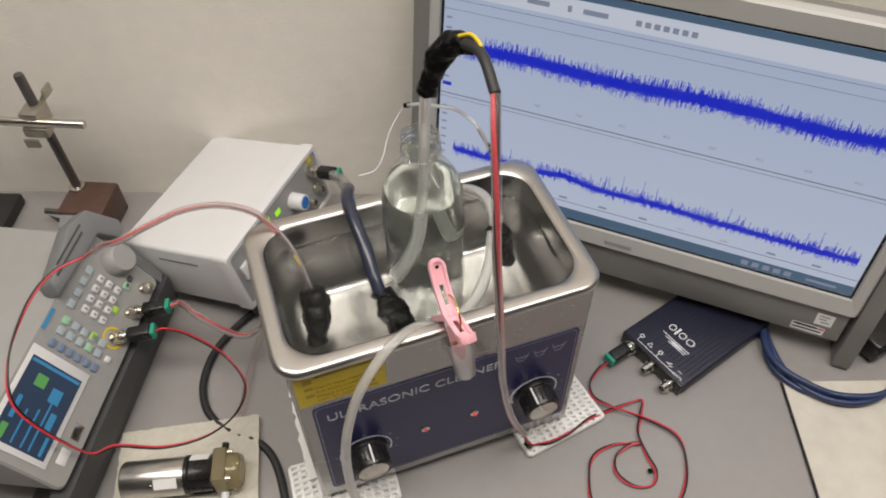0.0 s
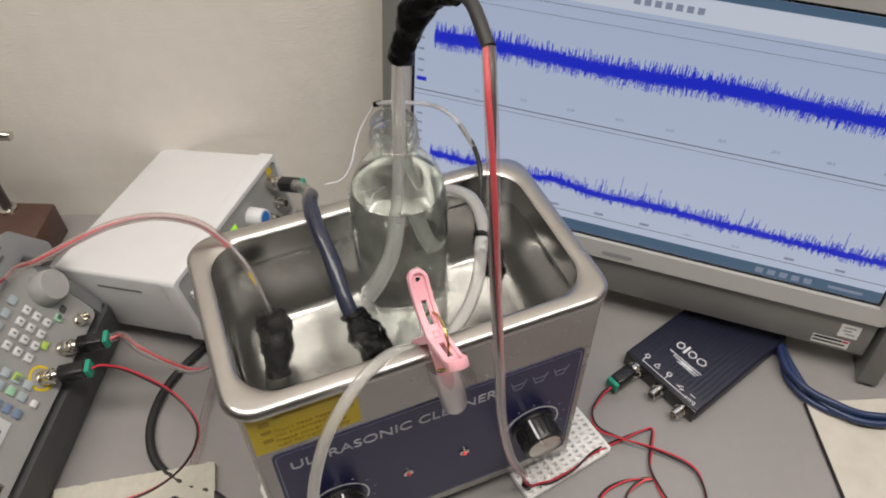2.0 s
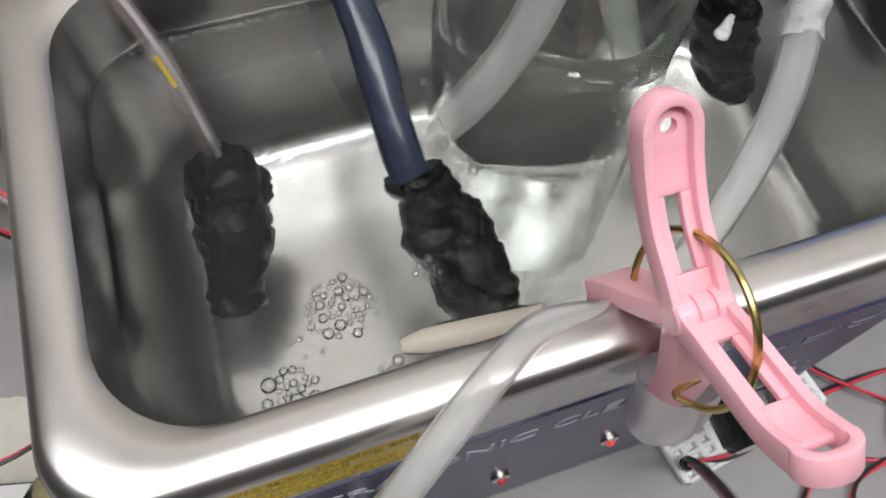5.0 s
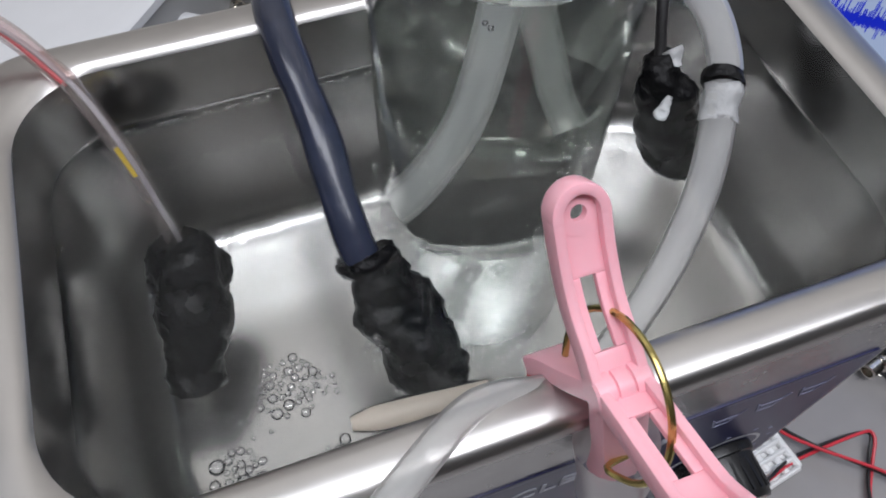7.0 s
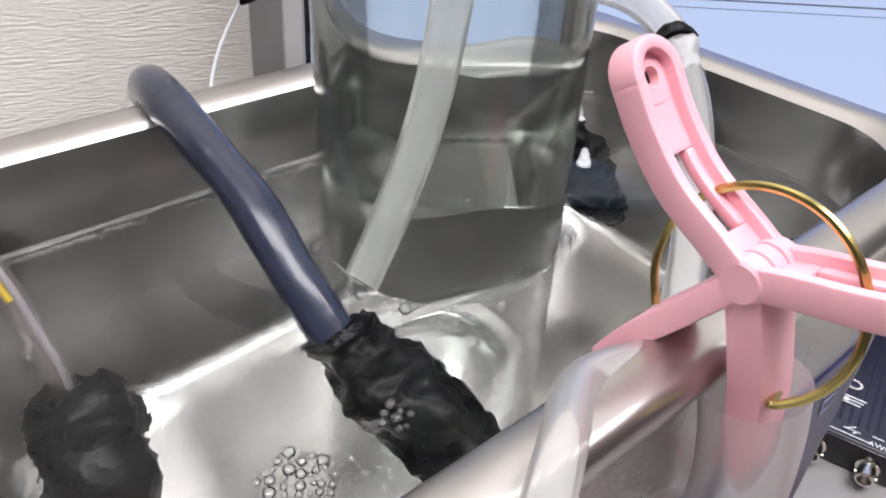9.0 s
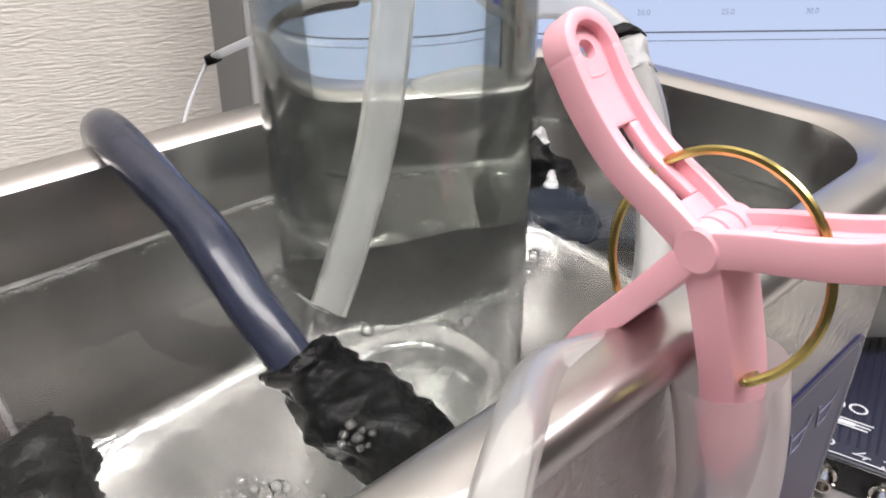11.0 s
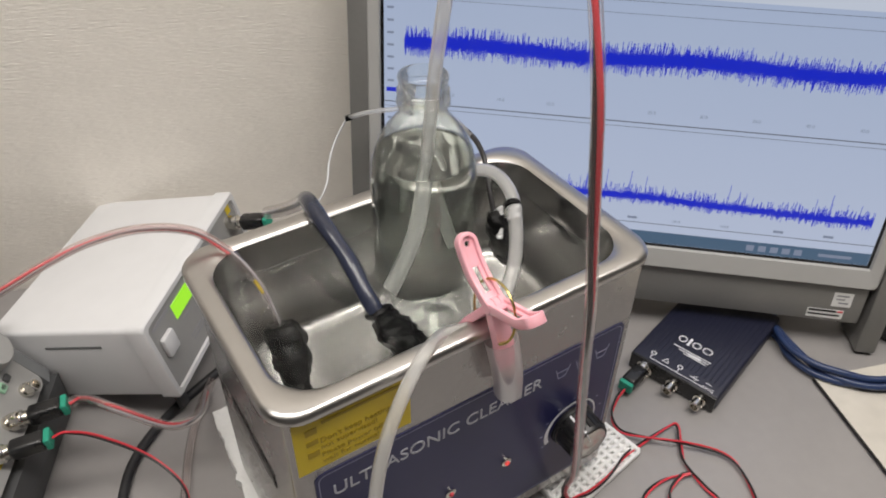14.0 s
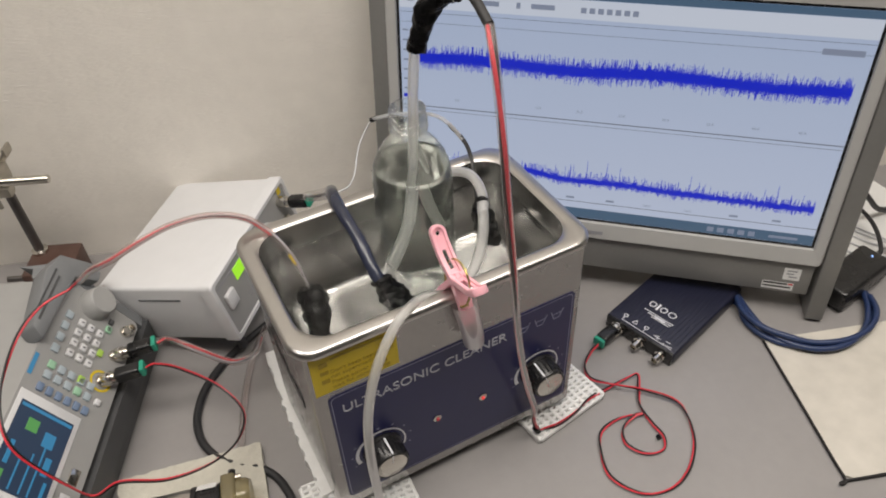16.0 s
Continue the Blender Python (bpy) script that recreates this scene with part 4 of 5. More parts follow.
bars([(0.226, -0.150, 0.011, 0.0015), (0.226, -0.154, 0.008, 0.0015), (0.229, -0.158, 0.009, 0.0015)], monitor, GREY_INK, "sticker_print", -0.0008)
part("sticker", box(0.034, 0.0004, 0.010, (0.220, -0.0003, -0.1720)), PAPER, monitor, "long white sticker with a dark band", smooth=False)
bars([(0.204, -0.1685, 0.026, 0.0022), (0.204, -0.1730, 0.030, 0.0016)], monitor, BLACK, "sticker_print", -0.0008)
part("sticker_print", box(0.005, 0.0003, 0.0022, (0.2335, -0.0008, -0.1685)), RED, monitor, smooth=False)

# screen content
SY = 0.0002
screen_parts = [("task_bar", U0 + 0.003, V0 + 0.003, U1 - 0.003, V0 + 0.0155, BAR_DARK), ("title_bar", U0 + 0.003, V1 - 0.0105, U1 - 0.003, V1 - 0.003, BAR_DARK), ("tool_bar", U0 + 0.003, V1 - 0.0300, U1 - 0.003, V1 - 0.0110, BAR_LIGHT)]
for nm, x0, z0, x1, z1, mat in screen_parts:
    part(nm, box(x1 - x0, 0.0002, z1 - z0, ((x0 + x1) / 2, SY, (z0 + z1) / 2)), mat, monitor, smooth=False)
for z, x0, x1, th in ((0.0080, U0 + 0.003, U1 - 0.003, 0.0009), (0.0035, U0 + 0.003, U1 - 0.003, 0.0004), (-0.0925, U0 + 0.003, U1 - 0.003, 0.0006), (0.1135, U0 + 0.003, U1 - 0.003, 0.0004), (0.1030, U0 + 0.003, U1 - 0.003, 0.0003)):
    part("pane_line", box(x1 - x0, 0.0002, th, ((x0 + x1) / 2, SY, z)), LINE, monitor, smooth=False)
for k in range(9):
    value = 5 + 5 * k
    letters("%.1f" % value, 0.0042, pose(-0.2065 + 0.00902 * value, SY - 0.0002, 0.0170, 90), TEXT_DIM, monitor, "axis_number", 0.00005, "CENTER")
for k, value in ((6, 140), (7, 160)):
    letters("%.1f" % value, 0.0038, pose(-0.2065 + 0.0451 * k - 0.004, SY - 0.0002, -0.0890, 90), TEXT_DIM, monitor, "axis_number", 0.00005, "CENTER")
bars([(-0.2110 + 0.0451 * k, -0.0875, 0.009, 0.0024) for k in (1, 2, 3, 4, 5, 8, 9)], monitor, TEXT_DIM, "axis_mark", SY - 0.0002)
bars([(-0.2215, 0.094 - 0.011 * k, 0.006, 0.0020) for k in range(7)] + [(-0.2215, -0.008 - 0.010 * k, 0.006, 0.0020) for k in range(8)], monitor, TEXT_DIM, "axis_mark", SY - 0.0002)
bars([(-0.2225, 0.0195, 0.010, 0.0040)], monitor, TRACE, "axis_tag", SY - 0.0002)
bars([(-0.215 + 0.011 * k, 0.1275, 0.0065, 0.0050) for k in range(5)] + [(-0.14, 0.1275, 0.022, 0.005), (-0.10, 0.1275, 0.004, 0.006), (-0.085, 0.1275, 0.024, 0.005)] + [(-0.035 + 0.0085 * k, 0.1270, 0.0055, 0.0055) for k in range(7)], monitor, TEXT_DIM, "tool_icon", SY - 0.0003)
bars([(0.130 + 0.011 * k, V0 + 0.009, 0.007, 0.006) for k in range(5)] + [(0.196, V0 + 0.009, 0.030, 0.003), (-0.20, V0 + 0.009, 0.012, 0.008), (-0.17, V0 + 0.009, 0.03, 0.006)], monitor, TEXT_DIM, "task_icon", SY - 0.0003)
bars([(0.196, 0.104, 0.038, 0.006)], monitor, TEXT_DIM, "maker_mark", SY - 0.0003)


def trace(name, x0, x1, centre, low, high, body, count, seed, tall=0.0):
    """A dense band of thin upright strokes."""
    rnd = random.Random(seed)
    bm = bmesh.new()
    for k in range(count):
        x = x0 + (x1 - x0) * (k + rnd.random() * 0.6) / count
        c = centre((x - x0) / (x1 - x0)) + rnd.uniform(-0.0012, 0.0012)
        a = body * rnd.uniform(0.6, 1.0) + low * rnd.random() ** 3
        b = body * rnd.uniform(0.6, 1.0) + high * rnd.random() ** 3 + (tall * rnd.random() if rnd.random() < 0.03 else 0)
        w = 0.00050
        q = [(x, SY - 0.0004, c - a), (x + w, SY - 0.0004, c - a), (x + w, SY - 0.0004, c + b), (x, SY - 0.0004, c + b)]
        bm.faces.new([bm.verts.new(p) for p in q])
    return part(name, bm, TRACE, monitor, "dense blue noise trace", smooth=False)


trace("upper_trace", -0.2060, 0.2330, lambda t: 0.0648 + 0.0016 * math.cos(2 * math.pi * (t - 0.14) / 0.46), 0.0095, 0.0105, 0.0062, 1500, 4)
trace("lower_trace", -0.2060, 0.2330, lambda t: -0.0600 - 0.0090 * t ** 0.6 + 0.005 * math.exp(-((t - 0.30) / 0.05) ** 2) + 0.002 * math.exp(-((t - 0.55) / 0.06) ** 2), 0.0060, 0.0100, 0.0034, 1300, 9, 0.016)

# ---- usb oscilloscope ----
scope = thing("usb_oscilloscope", "flat navy blue USB oscilloscope box lying on the bench", "oscilloscope", pose(0.2395, 0.0785, 0.0, 0, 0, 15.8))
# local x: along its length, local -y: along the socket side
SW, SL, SH = 0.0905, 0.1450, 0.0195
part("case", box(SL, SW, SH - 0.002, (SL / 2, -SW / 2, SH / 2 + 0.001), 0.003, 3), SCOPE, scope, "ribbed navy blue plastic case")
for k in range(17):
    part("top_rib", box(SL - 0.020, 0.0016, 0.0006, (SL / 2 + 0.004, -0.006 - 0.0049 * k, SH + 0.00005), 0.00025, 1), SCOPE, scope, smooth=False)
part("end_plate", box(0.003, SW - 0.002, SH, (-0.0008, -SW / 2, SH / 2 + 0.0008), 0.001), BLACK, scope, "black end plate")
for k, sy in enumerate((-0.020, -0.048, -0.076)):
    bnc(scope, Matrix.Translation((-0.0023, sy, 0.0105)) @ Matrix.Rotation(radians(-90), 4, "Y"))
mark = bmesh.new()
for sy in (-0.018, -0.046):
    for a in range(12):
        t0 = radians(30 * a)
        rbox(mark, 0.0009, 0.0012, 0.0003, (0.0115 + 0.0022 * math.cos(t0), sy + 0.0022 * math.sin(t0), SH + 0.0009), m=None)
    rbox(mark, 0.005, 0.0008, 0.0003, (0.0065, sy, SH + 0.0009))
for a, b in (((0.008, -0.029), (0.008, -0.035)), ((0.008, -0.029), (0.0135, -0.032)), ((0.008, -0.035), (0.0135, -0.032)), ((0.0035, -0.018), (0.0035, -0.074)), ((0.008, -0.058), (0.008, -0.067)), ((0.0085, -0.060), (0.0115, -0.064)), ((0.0085, -0.066), (0.0055, -0.063)), ((0.010, -0.073), (0.010, -0.079))):
    d = Vector((b[0] - a[0], b[1] - a[1], 0))
    rbox(mark, d.length, 0.0007, 0.0003, (d.length / 2, 0, 0), m=Matrix.Translation((a[0], a[1], SH + 0.0009)) @ Matrix.Rotation(math.atan2(d.y, d.x), 4, "Z"))
part("socket_marks", mark, INK, scope, "white printed socket symbols", smooth=False)
letters("AWG", 0.0050, pose(0.0025, -0.0715, SH + 0.0008, 0, 0, -90), INK, scope, "print")
logo = bmesh.new()
for dx, w in ((0, 0.0072), (0.0082, 0.0020), (0.0112, 0.0075), (0.0195, 0.0085)):
    if w < 0.003:
        rbox(logo, 0.0085, w, 0.0004, (0.047, -0.030 - dx - w / 2, SH + 0.0009))
        continue
    for k in range(16):
        a = radians(22.5 * k)
        rbox(logo, 0.0010, 0.0010, 0.0004, (0.047 + 0.0030 * math.cos(a), -0.030 - dx - w / 2 + (w / 2 - 0.0008) * math.sin(a), SH + 0.0009), m=None)
for k in range(3):
    rbox(logo, 0.0007, 0.030 - 0.006 * k, 0.0004, (0.0375 - 0.0022 * k, -0.046 - 0.002 * k, SH + 0.0009), m=None)
for v in logo.verts:
    v.co.x, v.co.y = 0.044 + (v.co.x - 0.044) * 1.3, -0.045 + (v.co.y + 0.045) * 1.3
part("maker_mark", logo, INK, scope, "plain white maker mark", smooth=False)
bars_bm = box(0.0028, 0.013, 0.0003, (0.0325, -0.050, SH + 0.0009))
part("maker_line", bars_bm, INK, scope, smooth=False)
for fx in (0.015, SL - 0.015):
    for fy in (-0.015, -SW + 0.015):
        part("foot", lathe([(0.005, 0.0), (0.005, 0.0022), (0, 0.0022)], 14, Matrix.Translation((fx, fy, 0))), RUBBER, scope)

# ---- white instrument behind the tank, tilted up on its front feet ----
d = Vector((0.657, 0.754, 0)).normalized()
BT = radians(11)
box_x = d
box_back = Vector((-d.y, d.x, 0))
box_y = (box_back * math.cos(BT) - Vector((0, 0, 1)) * math.sin(BT)).normalized()
box_z = box_x.cross(box_y)
BOXM = axes((-0.1630, 0.2430, 0.1225), box_x, box_y, box_z)
amp = thing("signal_amplifier", "white bench instrument box with a grey front and green display", "instrument", BOXM)
AW, AD, AH = 0.196, 0.148, 0.080
part("cover", box(AW, AD, AH, (AW / 2, AD / 2 + 0.004, -AH / 2), 0.004, 3), WHITE, amp, "white painted steel cover")
part("front_frame", loft([[(x, y, z) for x, z in rounded(-0.002 + g, -AH - 0.002 + g, AW + 0.002 - g, 0.002 - g, 0.005, 4)] for g, y in ((0.0, 0.016), (0.0, 0.002), (0.0015, 0.0), (0.006, 0.0), (0.0065, 0.004))]), WHITE, amp, "white front frame")
part("front_panel", box(AW - 0.010, 0.003, AH - 0.010, (AW / 2, 0.0035, -AH / 2)), BEIGE, amp, "pale grey front panel", smooth=False)
part("power_switch", box(0.017, 0.005, 0.020, (0.020, -0.0005, -0.034), 0.0015), WHITE, amp, "white rocker switch")
part("display", box(0.040, 0.0012, 0.016, (0.063, 0.0015, -0.021), 0.0005, 1), LCD, amp, "lit green display")
part("indicator", box(0.010, 0.0012, 0.007, (0.098, 0.0015, -0.021), 0.0005, 1), LCD, amp, "lit green indicator")
bars([(0.010, -0.012, 0.030, 0.0035), (0.050, -0.036, 0.016, 0.0016), (0.080, -0.036, 0.018, 0.0016), (0.050, -0.056, 0.034, 0.0016), (0.052, -0.061, 0.022, 0.0016)], amp, GREY_INK, y=0.0017)
kn = part("gain_knob", lathe([(0, 0), (0.0105, 0), (0.0098, 0.017), (0.0090, 0.018), (0, 0.018)], 28, Matrix.Translation((0.128, 0.002, -0.030)) @ Matrix.Rotation(radians(90), 4, "X")), WHITE, amp, "white control knob")
part("knob_cap", lathe([(0, 0.0186), (0.0068, 0.0186), (0.0074, 0.018)], 24, Matrix.Translation((0.128, 0.002, -0.030)) @ Matrix.Rotation(radians(90), 4, "X")), material("blue_cap", (0.03, 0.18, 0.55), 0.4), kn, "blue knob cap")
for bx, bz in ((0.172, -0.020), (0.172, -0.048), (0.150, -0.052)):
    bnc(amp, Matrix.Translation((bx, 0.002, bz)) @ Matrix.Rotation(radians(90), 4, "X"))
part("socket_tag", box(0.008, 0.0005, 0.008, (0.180, 0.0016, -0.010)), YELLOW, amp, "yellow printed mark", smooth=False)
for fx in (0.02, AW - 0.02):
    part("front_foot", box(0.012, 0.006, 0.040, (fx, 0.020, -AH - 0.014), 0.002, m=Matrix.Rotation(radians(0), 4, "X")), DARK_GREY, amp)
    part("rear_foot", lathe([(0.006, -AH - 0.014), (0.006, -AH), (0, -AH)], 14, Matrix.Translation((fx, AD - 0.02, 0))), DARK_GREY, amp)
part("side_vent", box(0.0006, 0.055, 0.0025, (-0.0001, 0.075, -0.018)), MID_GREY, amp, smooth=False)
plug_at = BOXM @ Vector((0.172, 0.002, -0.020))
plug_dir = (BOXM.to_3x3() @ Vector((0, -1, 0))).normalized()
bnc_adapter(mid_probe, aim(tuple(plug_at), tuple(plug_at + plug_dir)))

# ---- function generator ----
GO, GA, GB = Vector((-0.3535, 0.0662, 0.058)), Vector((0.434, 0.901, 0)).normalized(), Vector((-0.486, 0.234, 0.841)).normalized()
GM = axes(GO, GA, GB.cross(GA), GB)
gen = thing("function_generator", "pale grey function generator with keypad and dark colour display", "instrument", GM)
GW, GH = 0.258, 0.098
DEPTH, DOWN = Vector((0, 0.84, 0.54)), Vector((0, 0.54, -0.841))


def gbox(name, x0, x1, z0, z1, y0, y1, mat, bevel=0.0, lab="", parent=None):
    return part(name, box(x1 - x0, y1 - y0, z1 - z0, ((x0 + x1) / 2, (y0 + y1) / 2, (z0 + z1) / 2), bevel), mat, parent or gen, lab, smooth=bool(bevel))


face_loop = [Vector((x, 0, z)) for x, z in rounded(0.004, 0.004, GW - 0.004, GH, 0.008, 4)]
back_loop = [p + DEPTH * 0.13 for p in face_loop]
part("casing", loft([[p + Vector((0, 0.001, 0)) for p in face_loop], [p + DEPTH * 0.010 for p in face_loop], back_loop], True, True), BEIGE, gen, "pale grey casing")
part("front_panel", loft([[p + Vector((0, 0.001, 0)) for p in face_loop], [Vector((0.129 + (p.x - 0.129) * 0.985, -0.0015, 0.05 + (p.z - 0.05) * 0.97)) for p in face_loop]], False, True), BEIGE, gen, "pale grey front panel")
bump_top = [Vector((-0.006, -0.004, -0.002)), Vector((GW + 0.006, -0.004, -0.002)), Vector((GW + 0.006, 0.020, 0.004)), Vector((-0.006, 0.020, 0.004))]
bump_low = [p + DOWN * 0.052 + DEPTH * (0.004 if i < 2 else 0.05) for i, p in enumerate(bump_top)]
part("lower_bumper", loft([bump_low, [p + DOWN * 0.03 for p in bump_top], bump_top], True, True), DARK_GREY, gen, "dark grey rubber lower bumper", smooth=False)
part("side_bumper", loft([[Vector((GW + g, y, z)) + DEPTH * dd for y, z in ((0.0, 0.0), (0.0, GH + 0.004), (0.03, GH + 0.02), (0.03, 0.0))] for g, dd in ((-0.004, 0), (0.010, 0.004), (0.014, 0.02))], True, True), MID_GREY, gen, "grey side bumper", smooth=False)
wedge = plate([(0.163, 0.098), (0.170, 0.112), (0.235, 0.124), (0.264, 0.118), (0.280, 0.082), (0.274, 0.070), (0.262, 0.070), (0.250, 0.094), (0.180, 0.097)], 0.022, Matrix.Translation((0, -0.012, 0)))
bmesh.ops.bevel(wedge, geom=wedge.edges[:], offset=0.0025, segments=2, affect="EDGES", profile=0.5)
handle = part("handle", wedge, MID_GREY, gen, "grey folded carrying handle")
gbox("handle_groove", 0.180, GW - 0.020, 0.1085, 0.1110, -0.0126, -0.0118, DARK_GREY, 0.0, "", handle)
gbox("handle_groove", 0.190, GW - 0.014, 0.1145, 0.1165, -0.0126, -0.0118, DARK_GREY, 0.0, "", handle)
gbox("display_frame", 0.014, 0.114, 0.030, 0.094, -0.0028, -0.001, WHITE, 0.0008, "white display surround")
disp = gbox("display", 0.0195, 0.1035, 0.0355, 0.0895, -0.0036, -0.0024, LCD_BLUE, 0.0, "dark blue colour display")
for x0, x1, z0, z1, mat in ((0.078, 0.090, 0.066, 0.077, LCD_GREEN), (0.070, 0.084, 0.047, 0.058, LCD_CYAN), (0.098, 0.101, 0.037, 0.088, LCD_CYAN), (0.045, 0.062, 0.043, 0.049, LCD_CYAN), (0.022, 0.040, 0.040, 0.043, LCD_CYAN), (0.022, 0.060, 0.060, 0.0615, LCD_CYAN), (0.022, 0.055, 0.070, 0.0715, LCD_CYAN), (0.022, 0.036, 0.080, 0.086, LCD_GREEN), (0.042, 0.064, 0.080, 0.084, LCD_CYAN), (0.022, 0.070, 0.0520, 0.0535, LCD_CYAN)):
    gbox("display_block", x0, x1, z0, z1, -0.0042, -0.0036, mat, 0.0, "", disp)
for r in range(4):
    for c in range(3):
        kx, kz = 0.211 - 0.0130 * r, 0.0655 - 0.0108 * c
        gbox("key", kx - 0.0042, kx + 0.0042, kz - 0.0036, kz + 0.0036, -0.0045, -0.001, WHITE, 0.0012, "white number key")
        gbox("key_mark", kx - 0.0008, kx + 0.0008, kz - 0.0014, kz + 0.0014, -0.0049, -0.0045, MID_GREY)
for k in range(6):
    kz = 0.0790 - 0.0098 * k
    gbox("soft_key", 0.1185, 0.1275, kz - 0.0034, kz + 0.0034, -0.0042, -0.001, material("blue_grey_key", (0.16, 0.22, 0.33), 0.5) if k == 0 else bpy.data.materials["blue_grey_key"], 0.0012, "blue-grey soft key")
pale = material("pale_blue_key", (0.36, 0.42, 0.46), 0.5)
mint = material("lit_green_key", (0.30, 0.52, 0.36), 0.5)
for k in range(10):
    col, row = k % 5, k // 5
    kx, kz = 0.150 - 0.012 * row, 0.077 - 0.011 * col
    gbox("function_key", kx - 0.0042, kx + 0.0042, kz - 0.0038, kz + 0.0038, -0.004, -0.001, mint if k in (0, 8) else pale, 0.001)
for k in range(4):
    kx, kz = 0.212 - 0.0145 * k, 0.0805
    gbox("function_key", kx - 0.0045, kx + 0.0045, kz - 0.0038, kz + 0.0038, -0.004, -0.001, pale, 0.001)
gbox("output_key", 0.1465, 0.1555, 0.0405, 0.0480, -0.004, -0.001, material("lime_key", (0.40, 0.62, 0.10), 0.5), 0.001, "lit lime output key")
gbox("output_key", 0.1865, 0.1945, 0.0330, 0.0390, -0.004, -0.001, bpy.data.materials["lime_key"], 0.001, "lit lime output key")
gbox("shift_key", 0.2180, 0.2260, 0.0330, 0.0400, -0.004, -0.001, mint, 0.001)
gbox("power_key", 0.134, 0.141, 0.018, 0.024, -0.005, -0.001, WHITE, 0.0015)
TURN = Matrix.Rotation(radians(90), 4, "X")
part("main_knob", lathe([(0, 0), (0.0175, 0), (0.0172, 0.004), (0.0155, 0.015), (0.0140, 0.0165), (0, 0.0165)], 32, Matrix.Translation((0.240, -0.0015, 0.060)) @ TURN), BEIGE, gen, "large pale grey rotary knob")
for ax in (0.232, 0.222):
    gbox("arrow_key", ax - 0.003, ax + 0.004, 0.0335, 0.0395, -0.004, -0.001, DARK_GREY, 0.0012)
GEN_BNC = [(0.232, 0.018), (0.197, 0.021), (0.162, 0.025)]
for gx, gz in GEN_BNC:
    bnc(gen, Matrix.Translation((gx, -0.0015, gz)) @ TURN)
yel = part("channel_ring", lathe([(0.0095, 0.0004), (0.0120, 0.0004)], 28, Matrix.Translation((GEN_BNC[2][0], -0.0016, GEN_BNC[2][1])) @ TURN), YELLOW, gen, "yellow ring round a socket", smooth=False)
gbox("usb_slot", 0.050, 0.066, 0.012, 0.022, -0.0025, -0.001, CHROME, 0.0008, "metal USB socket")
gbox("usb_slot", 0.024, 0.040, 0.014, 0.024, -0.0025, -0.001, WHITE, 0.0008)
bars([(0.130, 0.0935, 0.024, 0.004)], gen, LCD_CYAN, "maker_mark", -0.0024)

gen_out = (GM.to_3x3() @ Vector((0.12, -1, -0.50))).normalized()
plugs = thing("generator_leads", "pair of clear-sleeved leads plugged into the generator, running behind the cleaner", "cable")
at1 = GM @ Vector((GEN_BNC[1][0], -0.0015, GEN_BNC[1][1]))
at2 = GM @ Vector((GEN_BNC[2][0], -0.0015, GEN_BNC[2][1]))
out1 = (GM.to_3x3() @ Vector((0.25, -0.9, -0.45))).normalized()
bnc_adapter(plugs, aim(tuple(at1), tuple(at1 + out1)))
bnc_adapter(left_probe, aim(tuple(at2), tuple(at2 + out1)))
e1, e2 = at1 + out1 * 0.046, at2 + out1 * 0.046
P1 = [tuple(e1), tuple(e1 + out1 * 0.012), (-0.2021, 0.1992, 0.0968), (-0.1736, 0.1807, 0.0773), (-0.1556, 0.1829, 0.0669), (-0.1415, 0.2120, 0.0400), (-0.1272, 0.2557, 0.0120)]
part("clear_sleeve", sweep(P1, 0.0040, 12), PVC, plugs, "clear plastic sleeve")
part("red_wire", sweep(P1, 0.0013, 8, offset=0.0013, twist=6), RED, plugs)
part("grey_wire", sweep(P1, 0.0013, 8, offset=-0.0013, twist=6), GREY_INK, plugs)
P2 = [tuple(e2), tuple(e2 + out1 * 0.010), (-0.2201, 0.2004, 0.0726), (-0.1905, 0.1772, 0.0500), (-0.1772, 0.1420, 0.0400), (-0.1913, 0.1082, 0.0450), (-0.2203, 0.0856, 0.0574), (-0.2607, 0.0834, 0.0645), (-0.2972, 0.0893, 0.0817)]
GENWIRE_TOP = [(-0.3228, 0.0972, 0.0679), (-0.3356, 0.0950, 0.1023), (-0.3535, 0.1061, 0.1412), (-0.3588, 0.1194, 0.1609), (-0.3566, 0.1415, 0.1722), (-0.3474, 0.1681, 0.1816), (-0.3288, 0.1979, 0.1921), (-0.3054, 0.2139, 0.2006), (-0.2774, 0.2186, 0.2043)]
part("red_wire", sweep(P2 + GENWIRE_TOP, 0.0010, 8, offset=0.0009, twist=14), RED, left_probe, "thin red wire")
part("black_wire", sweep(P2 + GENWIRE_TOP, 0.0010, 8, offset=-0.0009, twist=14), DARK_WIRE, left_probe, "thin black wire")

# ---- pump on its felt pad ----
FM = pose(-0.2535, 0.0775, 0.0, 0, 0, -11.0)
felt = thing("felt_pad", "thick off-white felt pad on the bench", "felt pad", FM)
bm = bmesh.new()
bmesh.ops.create_grid(bm, x_segments=40, y_segments=30, size=0.5)
for v in bm.verts:
    ex = max(abs(v.co.x), abs(v.co.y)) > 0.495
    v.co = Vector((v.co.x * 0.142, v.co.y * 0.116, 0.0085 + 0.0016 * noise.noise(v.co * 14)))
    if ex:
        v.co.x *= 1 + 0.02 * noise.noise(v.co * 240)
        v.co.y *= 1 + 0.03 * noise.noise(v.co * 260)
low = bmesh.ops.extrude_face_region(bm, geom=bm.faces[:])
for v in [g for g in low["geom"] if isinstance(g, bmesh.types.BMVert)]:
    v.co.z = 0.0003
bmesh.ops.recalc_face_normals(bm, faces=bm.faces)
part("felt", bm, FELT, felt, "off-white felt with frayed edges")
